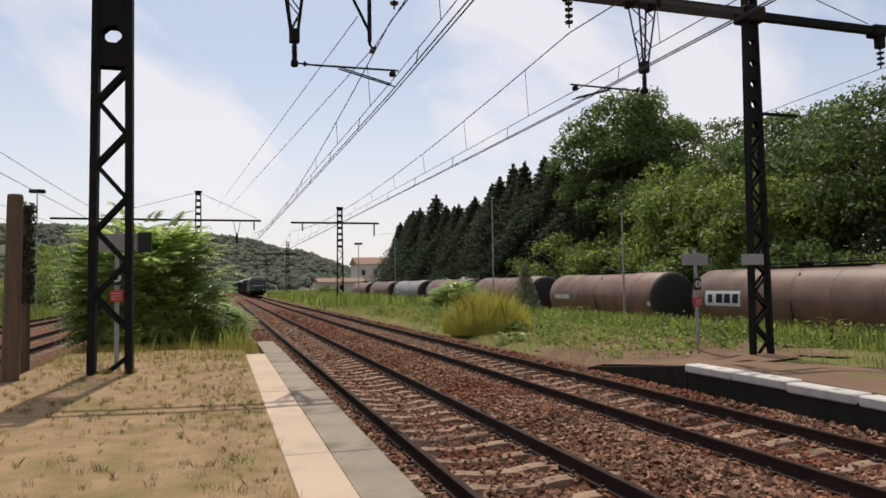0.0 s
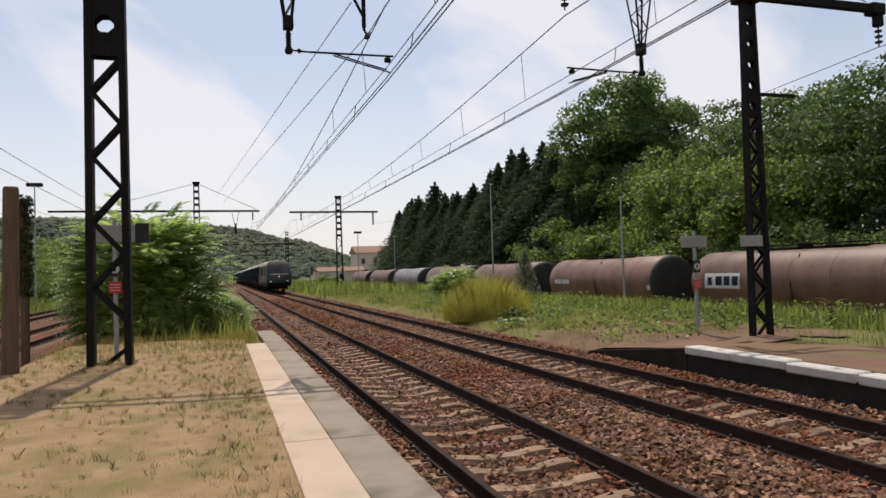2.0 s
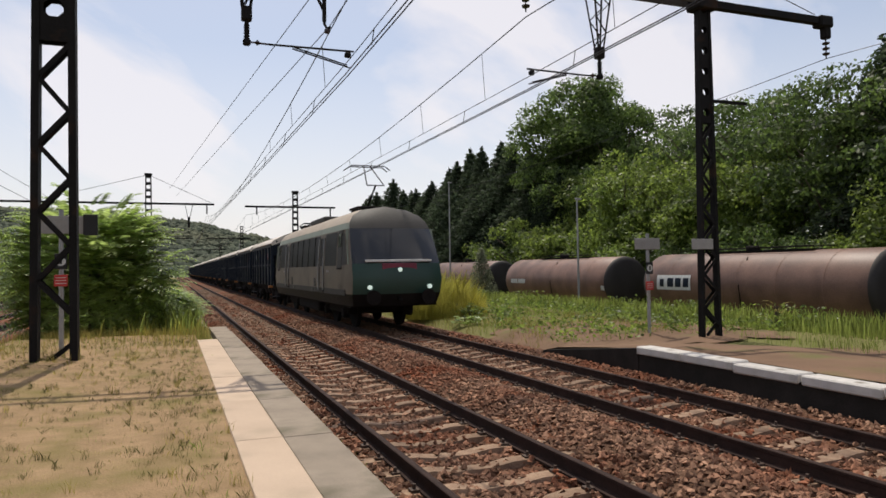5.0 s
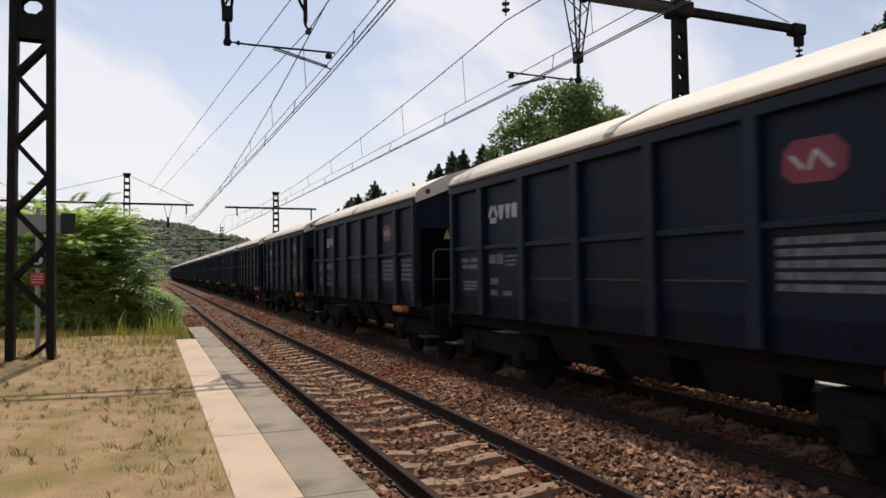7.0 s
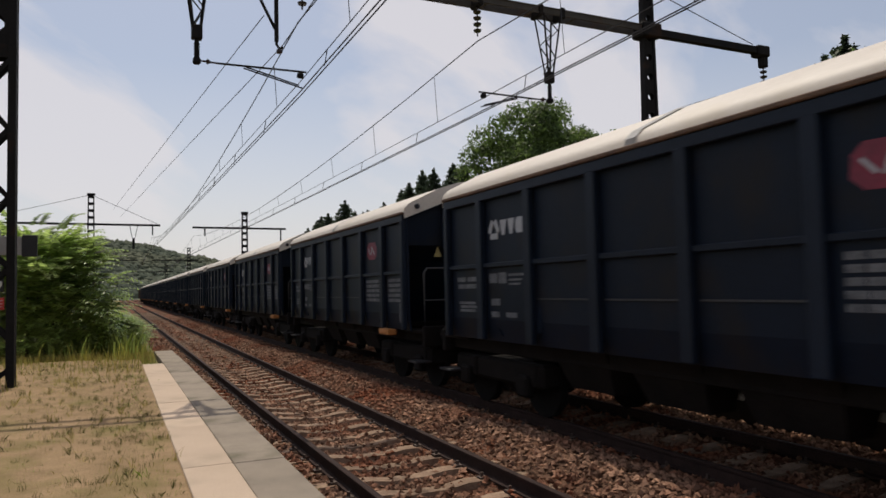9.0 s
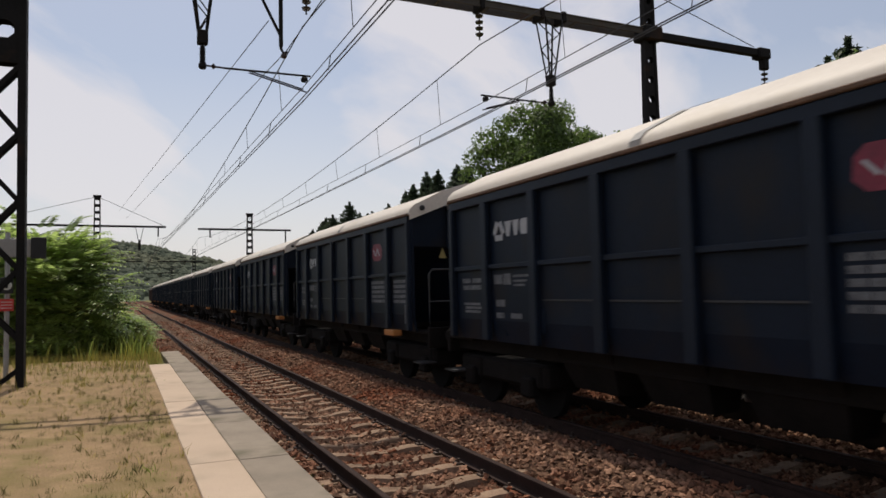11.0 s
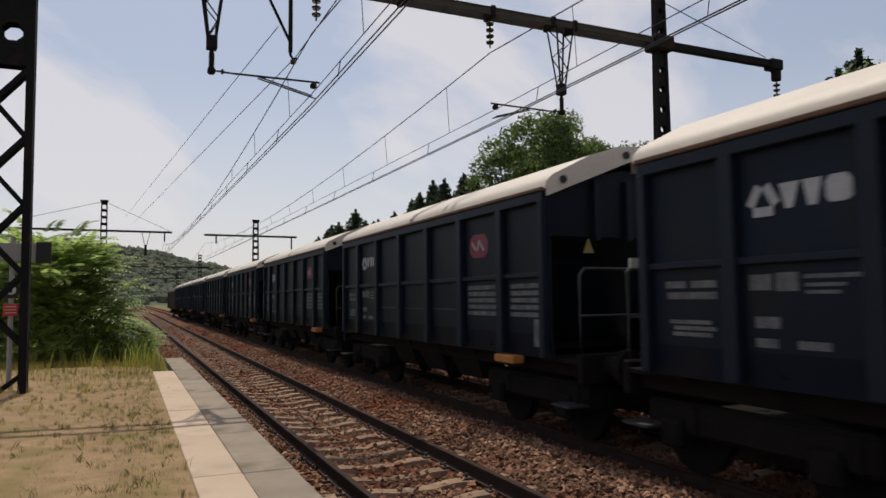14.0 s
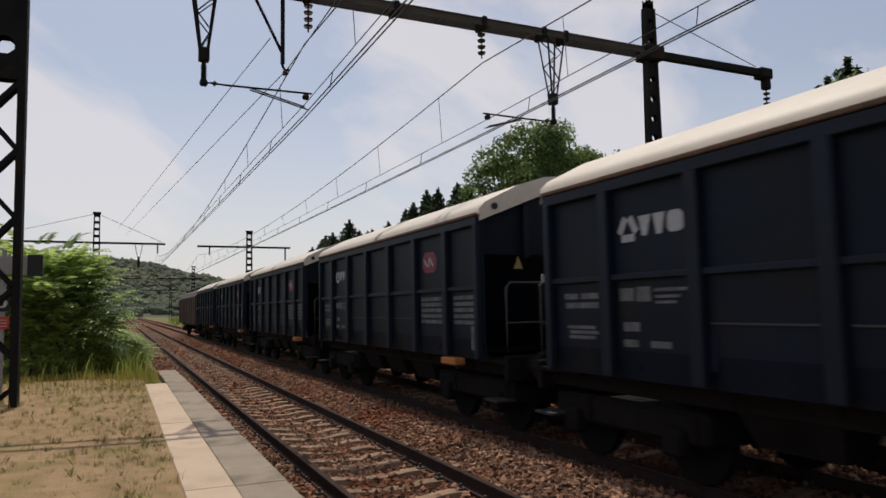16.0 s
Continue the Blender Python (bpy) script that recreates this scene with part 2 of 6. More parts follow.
M = {
    "sand": material("sandy_soil", (0.335, 0.228, 0.130), (0.20, 0.135, 0.072), 0.95, scale=3.2, fine=60, bump=1.0, spots=(0.165, 0.135, 0.05), spot_scale=1.4, spot_edge=(0.50, 0.74), spec=0.1),
    "strip": material("pale_paving", (0.50, 0.385, 0.29), (0.42, 0.325, 0.24), 0.92, scale=1.5, fine=120, bump=0.15, obj=0.04, spots=(0.33, 0.27, 0.2), spot_scale=1.1, spot_edge=(0.6, 0.8), spec=0.15),
    "edge": material("concrete_edging", (0.30, 0.25, 0.195), (0.20, 0.165, 0.13), 0.92, scale=2.2, fine=110, bump=0.35, spots=(0.13, 0.115, 0.08), spot_scale=1.2, obj=0.08, spec=0.15),
    # near-black for the upright platform and ramp faces
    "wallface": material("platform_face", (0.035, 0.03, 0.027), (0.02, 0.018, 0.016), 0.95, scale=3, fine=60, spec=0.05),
    "whitestone": material("whitewashed_stone", (0.56, 0.53, 0.50), (0.42, 0.40, 0.37), 0.9, scale=5, fine=70, bump=0.6, spots=(0.22, 0.2, 0.17), spot_scale=3.0, spot_edge=(0.56, 0.7), obj=0.08, spec=0.15),
    "earth": material("brown_earth", (0.20, 0.125, 0.082), (0.13, 0.085, 0.056), 0.95, scale=1.0, fine=50, bump=0.5, spots=(0.13, 0.12, 0.05), spot_scale=0.8, spec=0.1),
    "ground": material("grassy_ground", (0.125, 0.13, 0.042), (0.165, 0.145, 0.06), 0.95, scale=0.35, fine=14, bump=0.6, spots=(0.20, 0.15, 0.075), spot_scale=0.25, spot_edge=(0.52, 0.7), dist=0.1, spec=0.1),
    "bed": material("ballast_bed", (0.17, 0.095, 0.060), (0.050, 0.028, 0.019), 0.95, scale=9, fine=34, bump=1.0, dist=0.06, spots=(0.17, 0.060, 0.030), spot_scale=0.35, spot_edge=(0.46, 0.64), spec=0.1),
    "stone": material("ballast_stone", (0.30, 0.176, 0.112), (0.17, 0.09, 0.058), 0.9, scale=4, fine=40, bump=0.3, island=0.62, spots=(0.175, 0.060, 0.030), spot_scale=0.45, spot_edge=(0.46, 0.64), spec=0.15),
    "sleeper": material("old_concrete_sleeper", (0.31, 0.215, 0.145), (0.16, 0.10, 0.068), 0.9, scale=5, fine=60, bump=0.4, obj=0.22, spec=0.15),
    "railside": material("rusty_rail_web", (0.045, 0.026, 0.021), (0.022, 0.014, 0.012), 0.85, metal=0.1, scale=4, fine=40, spec=0.15),
    "railtop": material("worn_rail_head", (0.20, 0.165, 0.15), (0.13, 0.105, 0.095), 0.5, metal=0.7, scale=3, fine=60, bump=0.05),
    "clip": material("rusty_fastening", (0.10, 0.07, 0.055), None, 0.8, metal=0.3),
    "steel": material("dark_painted_steel", (0.014, 0.013, 0.013), (0.008, 0.0075, 0.0075), 0.75, metal=0.0, scale=2, fine=25, bump=0.2, spots=(0.030, 0.017, 0.011), spot_scale=2.2, spot_edge=(0.58, 0.72), spec=0.12),
    "beam": material("grey_steel_beam", (0.075, 0.068, 0.060), (0.045, 0.040, 0.036), 0.7, metal=0.0, scale=2, fine=25, bump=0.2, spots=(0.07, 0.042, 0.028), spot_scale=1.5, spec=0.2),
    "wire": material("old_copper_wire", (0.045, 0.045, 0.05), None, 0.5, metal=0.6, bump=0),
    "insul": material("brown_glazed_insulator", (0.028, 0.017, 0.014), None, 0.2, bump=0),
    "wood": material("weathered_wood_pole", (0.16, 0.10, 0.06), (0.085, 0.055, 0.034), 0.9, scale=3, fine=30, bump=0.6, stretch=(6, 6, 0.5)),
    "tank": material("rusty_brown_tank", (0.205, 0.115, 0.083), (0.125, 0.070, 0.054), 0.5, metal=0.0, scale=0.9, fine=18, bump=0.1, spots=(0.072, 0.040, 0.030), spot_scale=0.7, spot_edge=(0.48, 0.75), obj=0.12, spec=0.35),
    "tankgrey": material("grey_tank", (0.27, 0.25, 0.25), (0.19, 0.175, 0.17), 0.5, scale=1.0, fine=18, bump=0.1, spots=(0.13, 0.10, 0.09), spot_scale=0.8, spot_edge=(0.5, 0.75)),
    # near-black for the dished ends of the tanks
    "tankend": material("near_black_tank_end", (0.032, 0.027, 0.025), (0.02, 0.017, 0.016), 0.7, scale=1.2, fine=20),
    "under": material("grimy_underframe", (0.016, 0.0135, 0.0125), (0.009, 0.008, 0.0075), 0.9, metal=0.0, scale=3, fine=30, spec=0.08),
    "hopper": material("dark_blue_wagon_paint", (0.0068, 0.0128, 0.0262), (0.0046, 0.0084, 0.0168), 0.5, scale=0.9, fine=22, bump=0.1, spots=(0.015, 0.014, 0.015), spot_scale=1.3, spot_edge=(0.5, 0.75), obj=0.10, spec=0.16),
    "rib": material("blue_wagon_rib", (0.0085, 0.0150, 0.029), (0.0060, 0.0105, 0.020), 0.5, scale=1.5, fine=25, bump=0.1, obj=0.08, spec=0.2),
    "roof": material("off_white_wagon_roof", (0.61, 0.55, 0.48), (0.52, 0.46, 0.395), 0.6, scale=0.9, fine=20, bump=0.05, spots=(0.52, 0.45, 0.36), spot_scale=1.1, spot_edge=(0.58, 0.78)),
    "rust": material("rusty_flange", (0.16, 0.095, 0.06), (0.085, 0.055, 0.04), 0.85, scale=5, fine=40),
    "white": material("white_lettering", (0.165, 0.17, 0.18), (0.065, 0.07, 0.08), 0.7, scale=8, fine=45, bump=0),
    "logo": material("pale_emblem_paint", (0.44, 0.45, 0.47), (0.32, 0.33, 0.35), 0.7, bump=0),
    "pink": material("red_pink_emblem", (0.20, 0.020, 0.046), (0.11, 0.015, 0.030), 0.45, scale=2, fine=20, bump=0),
    "yellow": material("yellow_warning", (0.34, 0.27, 0.10), None, 0.6, bump=0),
    "orange": material("orange_painted_lever", (0.50, 0.20, 0.05), None, 0.6, bump=0),
    "pipe": material("grey_handrail", (0.05, 0.05, 0.055), None, 0.5, metal=0.2, bump=0),
    "cream": material("cream_cylinder", (0.52, 0.43, 0.32), (0.4, 0.32, 0.24), 0.6, bump=0),
    "loco": material("beige_grey_loco_paint", (0.185, 0.155, 0.12), (0.135, 0.112, 0.088), 0.55, scale=0.8, fine=18, bump=0.05, spots=(0.095, 0.078, 0.06), spot_scale=1.2, spot_edge=(0.55, 0.75), spec=0.2),
    "locogrey": material("grey_loco_paint", (0.062, 0.058, 0.054), (0.042, 0.040, 0.037), 0.6, scale=1, fine=20, bump=0.05, spec=0.15),
    # dark grilles, and the shade painted onto the locomotive skirt
    "locodark": material("dark_grille_and_shade", (0.008, 0.007, 0.007), (0.004, 0.0035, 0.0035), 0.55, scale=2, fine=60, bump=0.3, spec=0.15),
    "mint": material("mint_green_paint", (0.225, 0.255, 0.20), (0.18, 0.21, 0.165), 0.5, scale=1, fine=20, bump=0.05, spots=(0.16, 0.17, 0.14), spot_scale=2, spec=0.25),
    "green": material("dark_green_paint", (0.018, 0.052, 0.040), (0.012, 0.038, 0.029), 0.4, scale=1, fine=20, bump=0.05),
    "locoroof": material("dusty_loco_roof", (0.36, 0.30, 0.235), (0.26, 0.215, 0.17), 0.7, scale=1, fine=20, bump=0.1),
    "glass": material("dark_cab_glass", (0.015, 0.017, 0.02), None, 0.08, bump=0, spec=0.6),
    "brownwagon": material("dark_brown_wagon", (0.075, 0.045, 0.036), (0.05, 0.032, 0.027), 0.7, scale=1, fine=20),
    "lamp": glowing("head_lamp", (0.75, 0.9, 0.8), 0.5),
    "signgrey": material("grey_sign_back", (0.30, 0.29, 0.28), (0.24, 0.23, 0.22), 0.6, bump=0.05),
    "signred": material("red_sign", (0.52, 0.035, 0.035), None, 0.5, bump=0),
    "signblack": material("black_sign", (0.015, 0.015, 0.016), None, 0.5, bump=0),
    "signwhite": material("white_sign", (0.62, 0.62, 0.60), None, 0.5, bump=0),
    "galv": material("galvanised_post", (0.33, 0.33, 0.33), (0.25, 0.25, 0.25), 0.5, metal=0.4),
    "bark": material("tree_bark", (0.11, 0.085, 0.06), (0.06, 0.046, 0.034), 0.95, scale=4, fine=30, bump=0.8, stretch=(3, 3, 0.6)),
    "leaf": material("broad_leaves", (0.088, 0.128, 0.032), (0.034, 0.058, 0.016), 0.5, scale=0.4, fine=2.5, bump=0, island=0.55, obj=0.2, translucent=2.1, spec=0.35),
    "leaflight": material("light_leaves", (0.165, 0.215, 0.040), (0.060, 0.095, 0.022), 0.5, scale=0.4, fine=2.5, bump=0, island=0.5, obj=0.2, translucent=1.9, spec=0.4),
    "needle": material("dark_needles", (0.060, 0.082, 0.045), (0.028, 0.042, 0.024), 0.7, scale=0.3, fine=3, bump=0, island=0.5, obj=0.25, translucent=1.3, spec=0.25),
    "frond": material("pinnate_leaves", (0.23, 0.29, 0.085), (0.12, 0.17, 0.045), 0.30, scale=0.7, fine=5, bump=0, island=0.45, translucent=2.3, spec=0.6),
    "greyleaf": material("grey_green_leaves", (0.17, 0.185, 0.12), (0.10, 0.115, 0.07), 0.6, scale=0.7, fine=5, bump=0, island=0.4, translucent=1.5, spec=0.3),
    "weed": material("dull_olive_weeds", (0.125, 0.115, 0.042), (0.075, 0.072, 0.026), 0.75, scale=0.5, fine=4, bump=0, island=0.45, translucent=1.4, spec=0.2),
    "broom": material("yellow_green_broom", (0.34, 0.31, 0.065), (0.22, 0.215, 0.045), 0.7, scale=0.5, fine=4, bump=0, island=0.35, translucent=1.8, spec=0.2),
    "grass": material("green_grass", (0.175, 0.205, 0.052), (0.105, 0.135, 0.032), 0.65, scale=0.4, fine=4, bump=0, island=0.5, translucent=2.0, spec=0.2),
    "drygrass": material("dry_yellow_grass", (0.31, 0.255, 0.075), (0.20, 0.175, 0.05), 0.75, scale=0.5, fine=4, bump=0, island=0.35, translucent=1.4, spec=0.2),
    # distance haze is put into the pale, greyed base colour of the hill
    "hill": material("haze_paled_woods", (0.108, 0.122, 0.088), (0.088, 0.102, 0.074), 0.95, scale=0.03, fine=0.3, bump=0.0, spots=(0.135, 0.140, 0.095), spot_scale=0.010, spot_edge=(0.5, 0.62), island=0.12, spec=0.05),
    "render": material("pale_render_wall", (0.56, 0.51, 0.45), (0.48, 0.43, 0.38), 0.9, scale=0.8, fine=12, bump=0.1),
    "tiles": material("brown_roof_tiles", (0.27, 0.17, 0.12), (0.19, 0.115, 0.085), 0.9, scale=3, fine=20),
}


# ---------------------------------------------------------------- mesh helpers
def mesh_of(bm, name, mats, smooth=False):
    me = bpy.data.meshes.new(name)
    bm.normal_update()
    bm.to_mesh(me)
    bm.free()
    for m in mats if isinstance(mats, (list, tuple)) else [mats]:
        me.materials.append(m)
    if smooth:
        me.polygons.foreach_set("use_smooth", [True] * len(me.polygons))
    return me


def part(name, bm, mat, parent, label="", smooth=False):
    ob = new(name, mesh_of(bm, name, mat, smooth))
    ob.parent = parent
    if label:
        ob["label"] = label
    return ob


def share(name, ob, parent, m):
    """Another part on the same mesh."""
    o = new(name, ob.data)
    o.parent, o.matrix_basis = parent, m
    return o


def thing(name, label, category, m=None, group="", kind=""):
    e = new(name)
    e.empty_display_size = 0.3
    if m is not None:
        e.matrix_basis = m
    return tagged(e, label, category, group, kind)


def single(name, bm, mat, label, category, m=None, group="", kind="", smooth=False):
    ob = new(name, mesh_of(bm, name, mat, smooth))
    if m is not None:
        ob.matrix_basis = m
    return tagged(ob, label, category, group, kind)


def box(bm, x0, x1, y0, y1, z0, z1, bevel=0.0, mat=0):
    vs = [bm.verts.new((x, y, z)) for z in (z0, z1) for y in (y0, y1) for x in (x0, x1)]
    fs = [bm.faces.new([vs[i] for i in q]) for q in ((0, 2, 3, 1), (4, 5, 7, 6), (0, 1, 5, 4), (2, 6, 7, 3), (0, 4, 6, 2), (1, 3, 7, 5))]
    for f in fs:
        f.material_index = mat
    if bevel:
        es = {e for f in fs for e in f.edges}
        bmesh.ops.bevel(bm, geom=list(es), offset=bevel, segments=1, affect="EDGES")
    return bm


def bar(bm, a, b, w, d=None, up=(0, 0, 1), mat=0):
    """A straight rectangular bar from a to b, w wide and d deep."""
    a, b = Vector(a), Vector(b)
    d = d or w
    t = (b - a).normalized()
    u = t.cross(Vector(up))
    if u.length < 1e-4:
        u = t.cross(Vector((1, 0, 0)))
    u.normalize()
    v = u.cross(t).normalized()
    ring = [[bm.verts.new(p + u * (sx * w / 2) + v * (sy * d / 2)) for sx, sy in ((-1, -1), (1, -1), (1, 1), (-1, 1))] for p in (a, b)]
    faces = [ring[0][::-1], ring[1]] + [[ring[0][i], ring[0][(i + 1) % 4], ring[1][(i + 1) % 4], ring[1][i]] for i in range(4)]
    for f in faces:
        bm.faces.new(f).material_index = mat
    return bm


def rod(bm, pts, r, seg=8, mat=0, radii=None):
    """A round rod along points."""
    pts = [Vector(p) for p in pts]
    whole = (pts[-1] - pts[0]).normalized()
    ref = Vector((0, 0, 1)) if abs(whole.z) < 0.7 else Vector((0.1, 1, 0)).normalized()
    rings = []
    for i, p in enumerate(pts):
        t = (pts[min(i + 1, len(pts) - 1)] - pts[max(i - 1, 0)]).normalized()
        u = t.cross(ref).normalized()
        v = u.cross(t)
        rr = radii[i] if radii else r
        rings.append([bm.verts.new(p + (u * math.cos(k * math.tau / seg) + v * math.sin(k * math.tau / seg)) * rr) for k in range(seg)])
    for a, b in zip(rings, rings[1:]):
        for k in range(seg):
            bm.faces.new((a[k], a[(k + 1) % seg], b[(k + 1) % seg], b[k])).material_index = mat
    bm.faces.new(rings[0][::-1]).material_index = mat
    bm.faces.new(rings[-1]).material_index = mat
    return bm


def prism(bm, profile, y0, y1, axis="y", mat=0, caps=True):
    """A profile of (x, z) points swept from y0 to y1."""
    put = (lambda x, z, y: (x, y, z)) if axis == "y" else (lambda x, z, y: (y, x, z))
    a = [bm.verts.new(put(x, z, y0)) for x, z in profile]
    b = [bm.verts.new(put(x, z, y1)) for x, z in profile]
    n = len(profile)
    for i in range(n):
        bm.faces.new((a[i], a[(i + 1) % n], b[(i + 1) % n], b[i])).material_index = mat
    if caps:
        bm.faces.new(a[::-1]).material_index = mat
        bm.faces.new(b).material_index = mat
    return bm


def B():
    return bmesh.new()


def raw(name, verts, faces, mats, midx=None, smooth=False):
    """A mesh from arrays, for scattered pieces."""
    me = bpy.data.meshes.new(name)
    me.from_pydata(verts.tolist() if hasattr(verts, "tolist") else verts, [], faces.tolist() if hasattr(faces, "tolist") else faces)
    for m in mats if isinstance(mats, (list, tuple)) else [mats]:
        me.materials.append(m)
    if midx is not None:
        me.polygons.foreach_set("material_index", midx)
    if smooth:
        me.polygons.foreach_set("use_smooth", [True] * len(me.polygons))
    me.update()
    return me


rng = np.random.default_rng(7)


def scatter_leaves(centres, size, aspect=0.55, droop=0.0, out=None, loose=0.55):
    """One small quad for every centre; given outward directions, the leaves lie roughly on the crown's surface."""
    n = len(centres)
    if out is None:
        d = rng.normal(size=(n, 3))
        d[:, 2] = d[:, 2] * 0.6 - droop
        d /= np.linalg.norm(d, axis=1)[:, None]
        u = np.cross(d, rng.normal(size=(n, 3)))
    else:
        nn = out + rng.normal(0, loose, (n, 3))
        d = np.cross(nn, rng.normal(size=(n, 3)))
        d /= np.linalg.norm(d, axis=1)[:, None]
        u = np.cross(nn, d)
    u /= np.linalg.norm(u, axis=1)[:, None]
    s = (size * rng.uniform(0.6, 1.35, n))[:, None]
    v = np.stack([centres - d * s * 0.5, centres + u * s * aspect * 0.5, centres + d * s * 0.5, centres - u * s * aspect * 0.5], 1).reshape(-1, 3)
    return v, np.arange(4 * n).reshape(-1, 4)


# ---------------------------------------------------------------- ground, platforms, tracks
NEAR, FAR, SIDING = 0.0, 3.51, 20.8          # track centres; rail heads of the two main tracks lie at z = 0
LEFT_TRACKS = (-9.75, -13.9)
SIDING_Z = -1.66
PLAT = 0.40                                  # platform height


def lerp(x, pts):
    return float(np.interp(x, [p[0] for p in pts], [p[1] for p in pts]))


def ground_z(x, y):
    side = lerp(x, ((-400, 6), (-60, 4.5), (-30, 2.2), (-18.5, 0.1), (-16.5, -0.34), (-7.2, -0.32), (-6.6, 0.2), (-2.4, 0.2), (-1.9, -0.3), (5.3, -0.33),
                    (6.0, 0.02), (9.0, 0.16), (13, -0.02), (16.8, -0.28), (18.6, -1.75), (23.6, -1.85), (26, -1.2), (34, 0.2), (60, 2.0), (400, 4.0)))
    if -7.2 < x < -1.9:
        side = min(side, lerp(y, ((14, 0.33), (20, 0.30), (27, 0.0), (40, -0.2))))
    return side


def ground():
    xs = np.unique(np.concatenate([np.linspace(-3000, -60, 12), np.linspace(-60, -20, 11), np.arange(-20, 40.01, 0.5), np.linspace(40, 100, 11), np.linspace(100, 3000, 12)]))
    ys = np.unique(np.concatenate([np.linspace(-300, -12, 6), np.arange(-12, 60, 0.75), np.linspace(60, 200, 40), np.linspace(200, 3500, 20)]))
    v = []
    for y in ys:
        for x in xs:
            z = ground_z(x, y)
            if abs(x) < 60 and y < 200 and not (-1.9 < x < 5.3):
                z += 0.05 * noise.noise((x * 0.8, y * 0.8, 0)) + 0.07 * noise.noise((x * 0.2, y * 0.2, 5))
            v.append((x, y, z))
    nx = len(xs)
    i, j = np.meshgrid(np.arange(len(ys) - 1), np.arange(nx - 1), indexing="ij")
    a = (i * nx + j).ravel()
    f = np.stack([a, a + 1, a + nx + 1, a + nx], 1)
    tagged(new("ground", raw("ground", v, f, M["ground"], smooth=True)), "rough grassy ground beside the railway", "ground", kind="structure")


ground()


RISE_X = ((-6.7, 0.06), (-4.9, 0.06), (-2.6, 0.0))   # the sandy surface rises away from the paving


def near_platform():
    # sandy top, slightly uneven, with closed sides
    xs, ys = np.arange(-6.7, -2.41, 0.2), np.arange(-8, 20.6, 0.25)
    xs = np.append(xs, -2.43)
    v = []
    for y in ys:
        for x in xs:
            e = 0.02 * noise.noise((x * 0.7, y * 0.7, 2.0)) + 0.008 * noise.noise((x * 3, y * 3, 9.0))
            fade = lerp(x, ((-6.7, -0.45), (-6.3, 0), (0, 0))) + lerp(y, ((18.0, 0), (20.5, -0.18)))
            v.append((x, y, PLAT - 0.012 + e + fade + lerp(x, RISE_X)))
    nx = len(xs)
    i, j = np.meshgrid(np.arange(len(ys) - 1), np.arange(nx - 1), indexing="ij")
    a = (i * nx + j).ravel()
    f = np.stack([a, a + 1, a + nx + 1, a + nx], 1)
    tagged(new("platform_surface", raw("platform_surface", v, f, M["sand"], smooth=True)), "trodden sandy platform surface with dry weeds", "platform", kind="structure")
    pav = thing("pavement", "pale paving strip and grey concrete edging along the platform", "pavement", kind="structure")
    bm = box(B(), -2.43, -2.015, 0.004, 1.996, PLAT - 0.10, PLAT + 0.004, 0.006)
    first = part("paving_slab", bm, M["strip"], pav)
    first.matrix_basis = pose(0, 14.5, 0)
    for k in range(11):
        share("paving_slab", first, pav, pose(0, 12.5 - 2 * k, 0.002 * math.sin(k * 2.3), 0, 0, 0))
    bm = box(B(), -2.01, -1.555, 0.004, 1.996, PLAT - 0.16, PLAT - 0.002, 0.01)
    first = part("edging_slab", bm, M["edge"], pav)
    first.matrix_basis = pose(0, 18.5, -0.02)
    for k in range(13):
        share("edging_slab", first, pav, pose(0.004 * math.sin(k * 1.7), 16.5 - 2 * k, 0.004 * math.sin(k * 3.1)))
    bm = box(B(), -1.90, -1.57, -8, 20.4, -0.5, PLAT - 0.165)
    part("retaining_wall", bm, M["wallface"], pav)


near_platform()


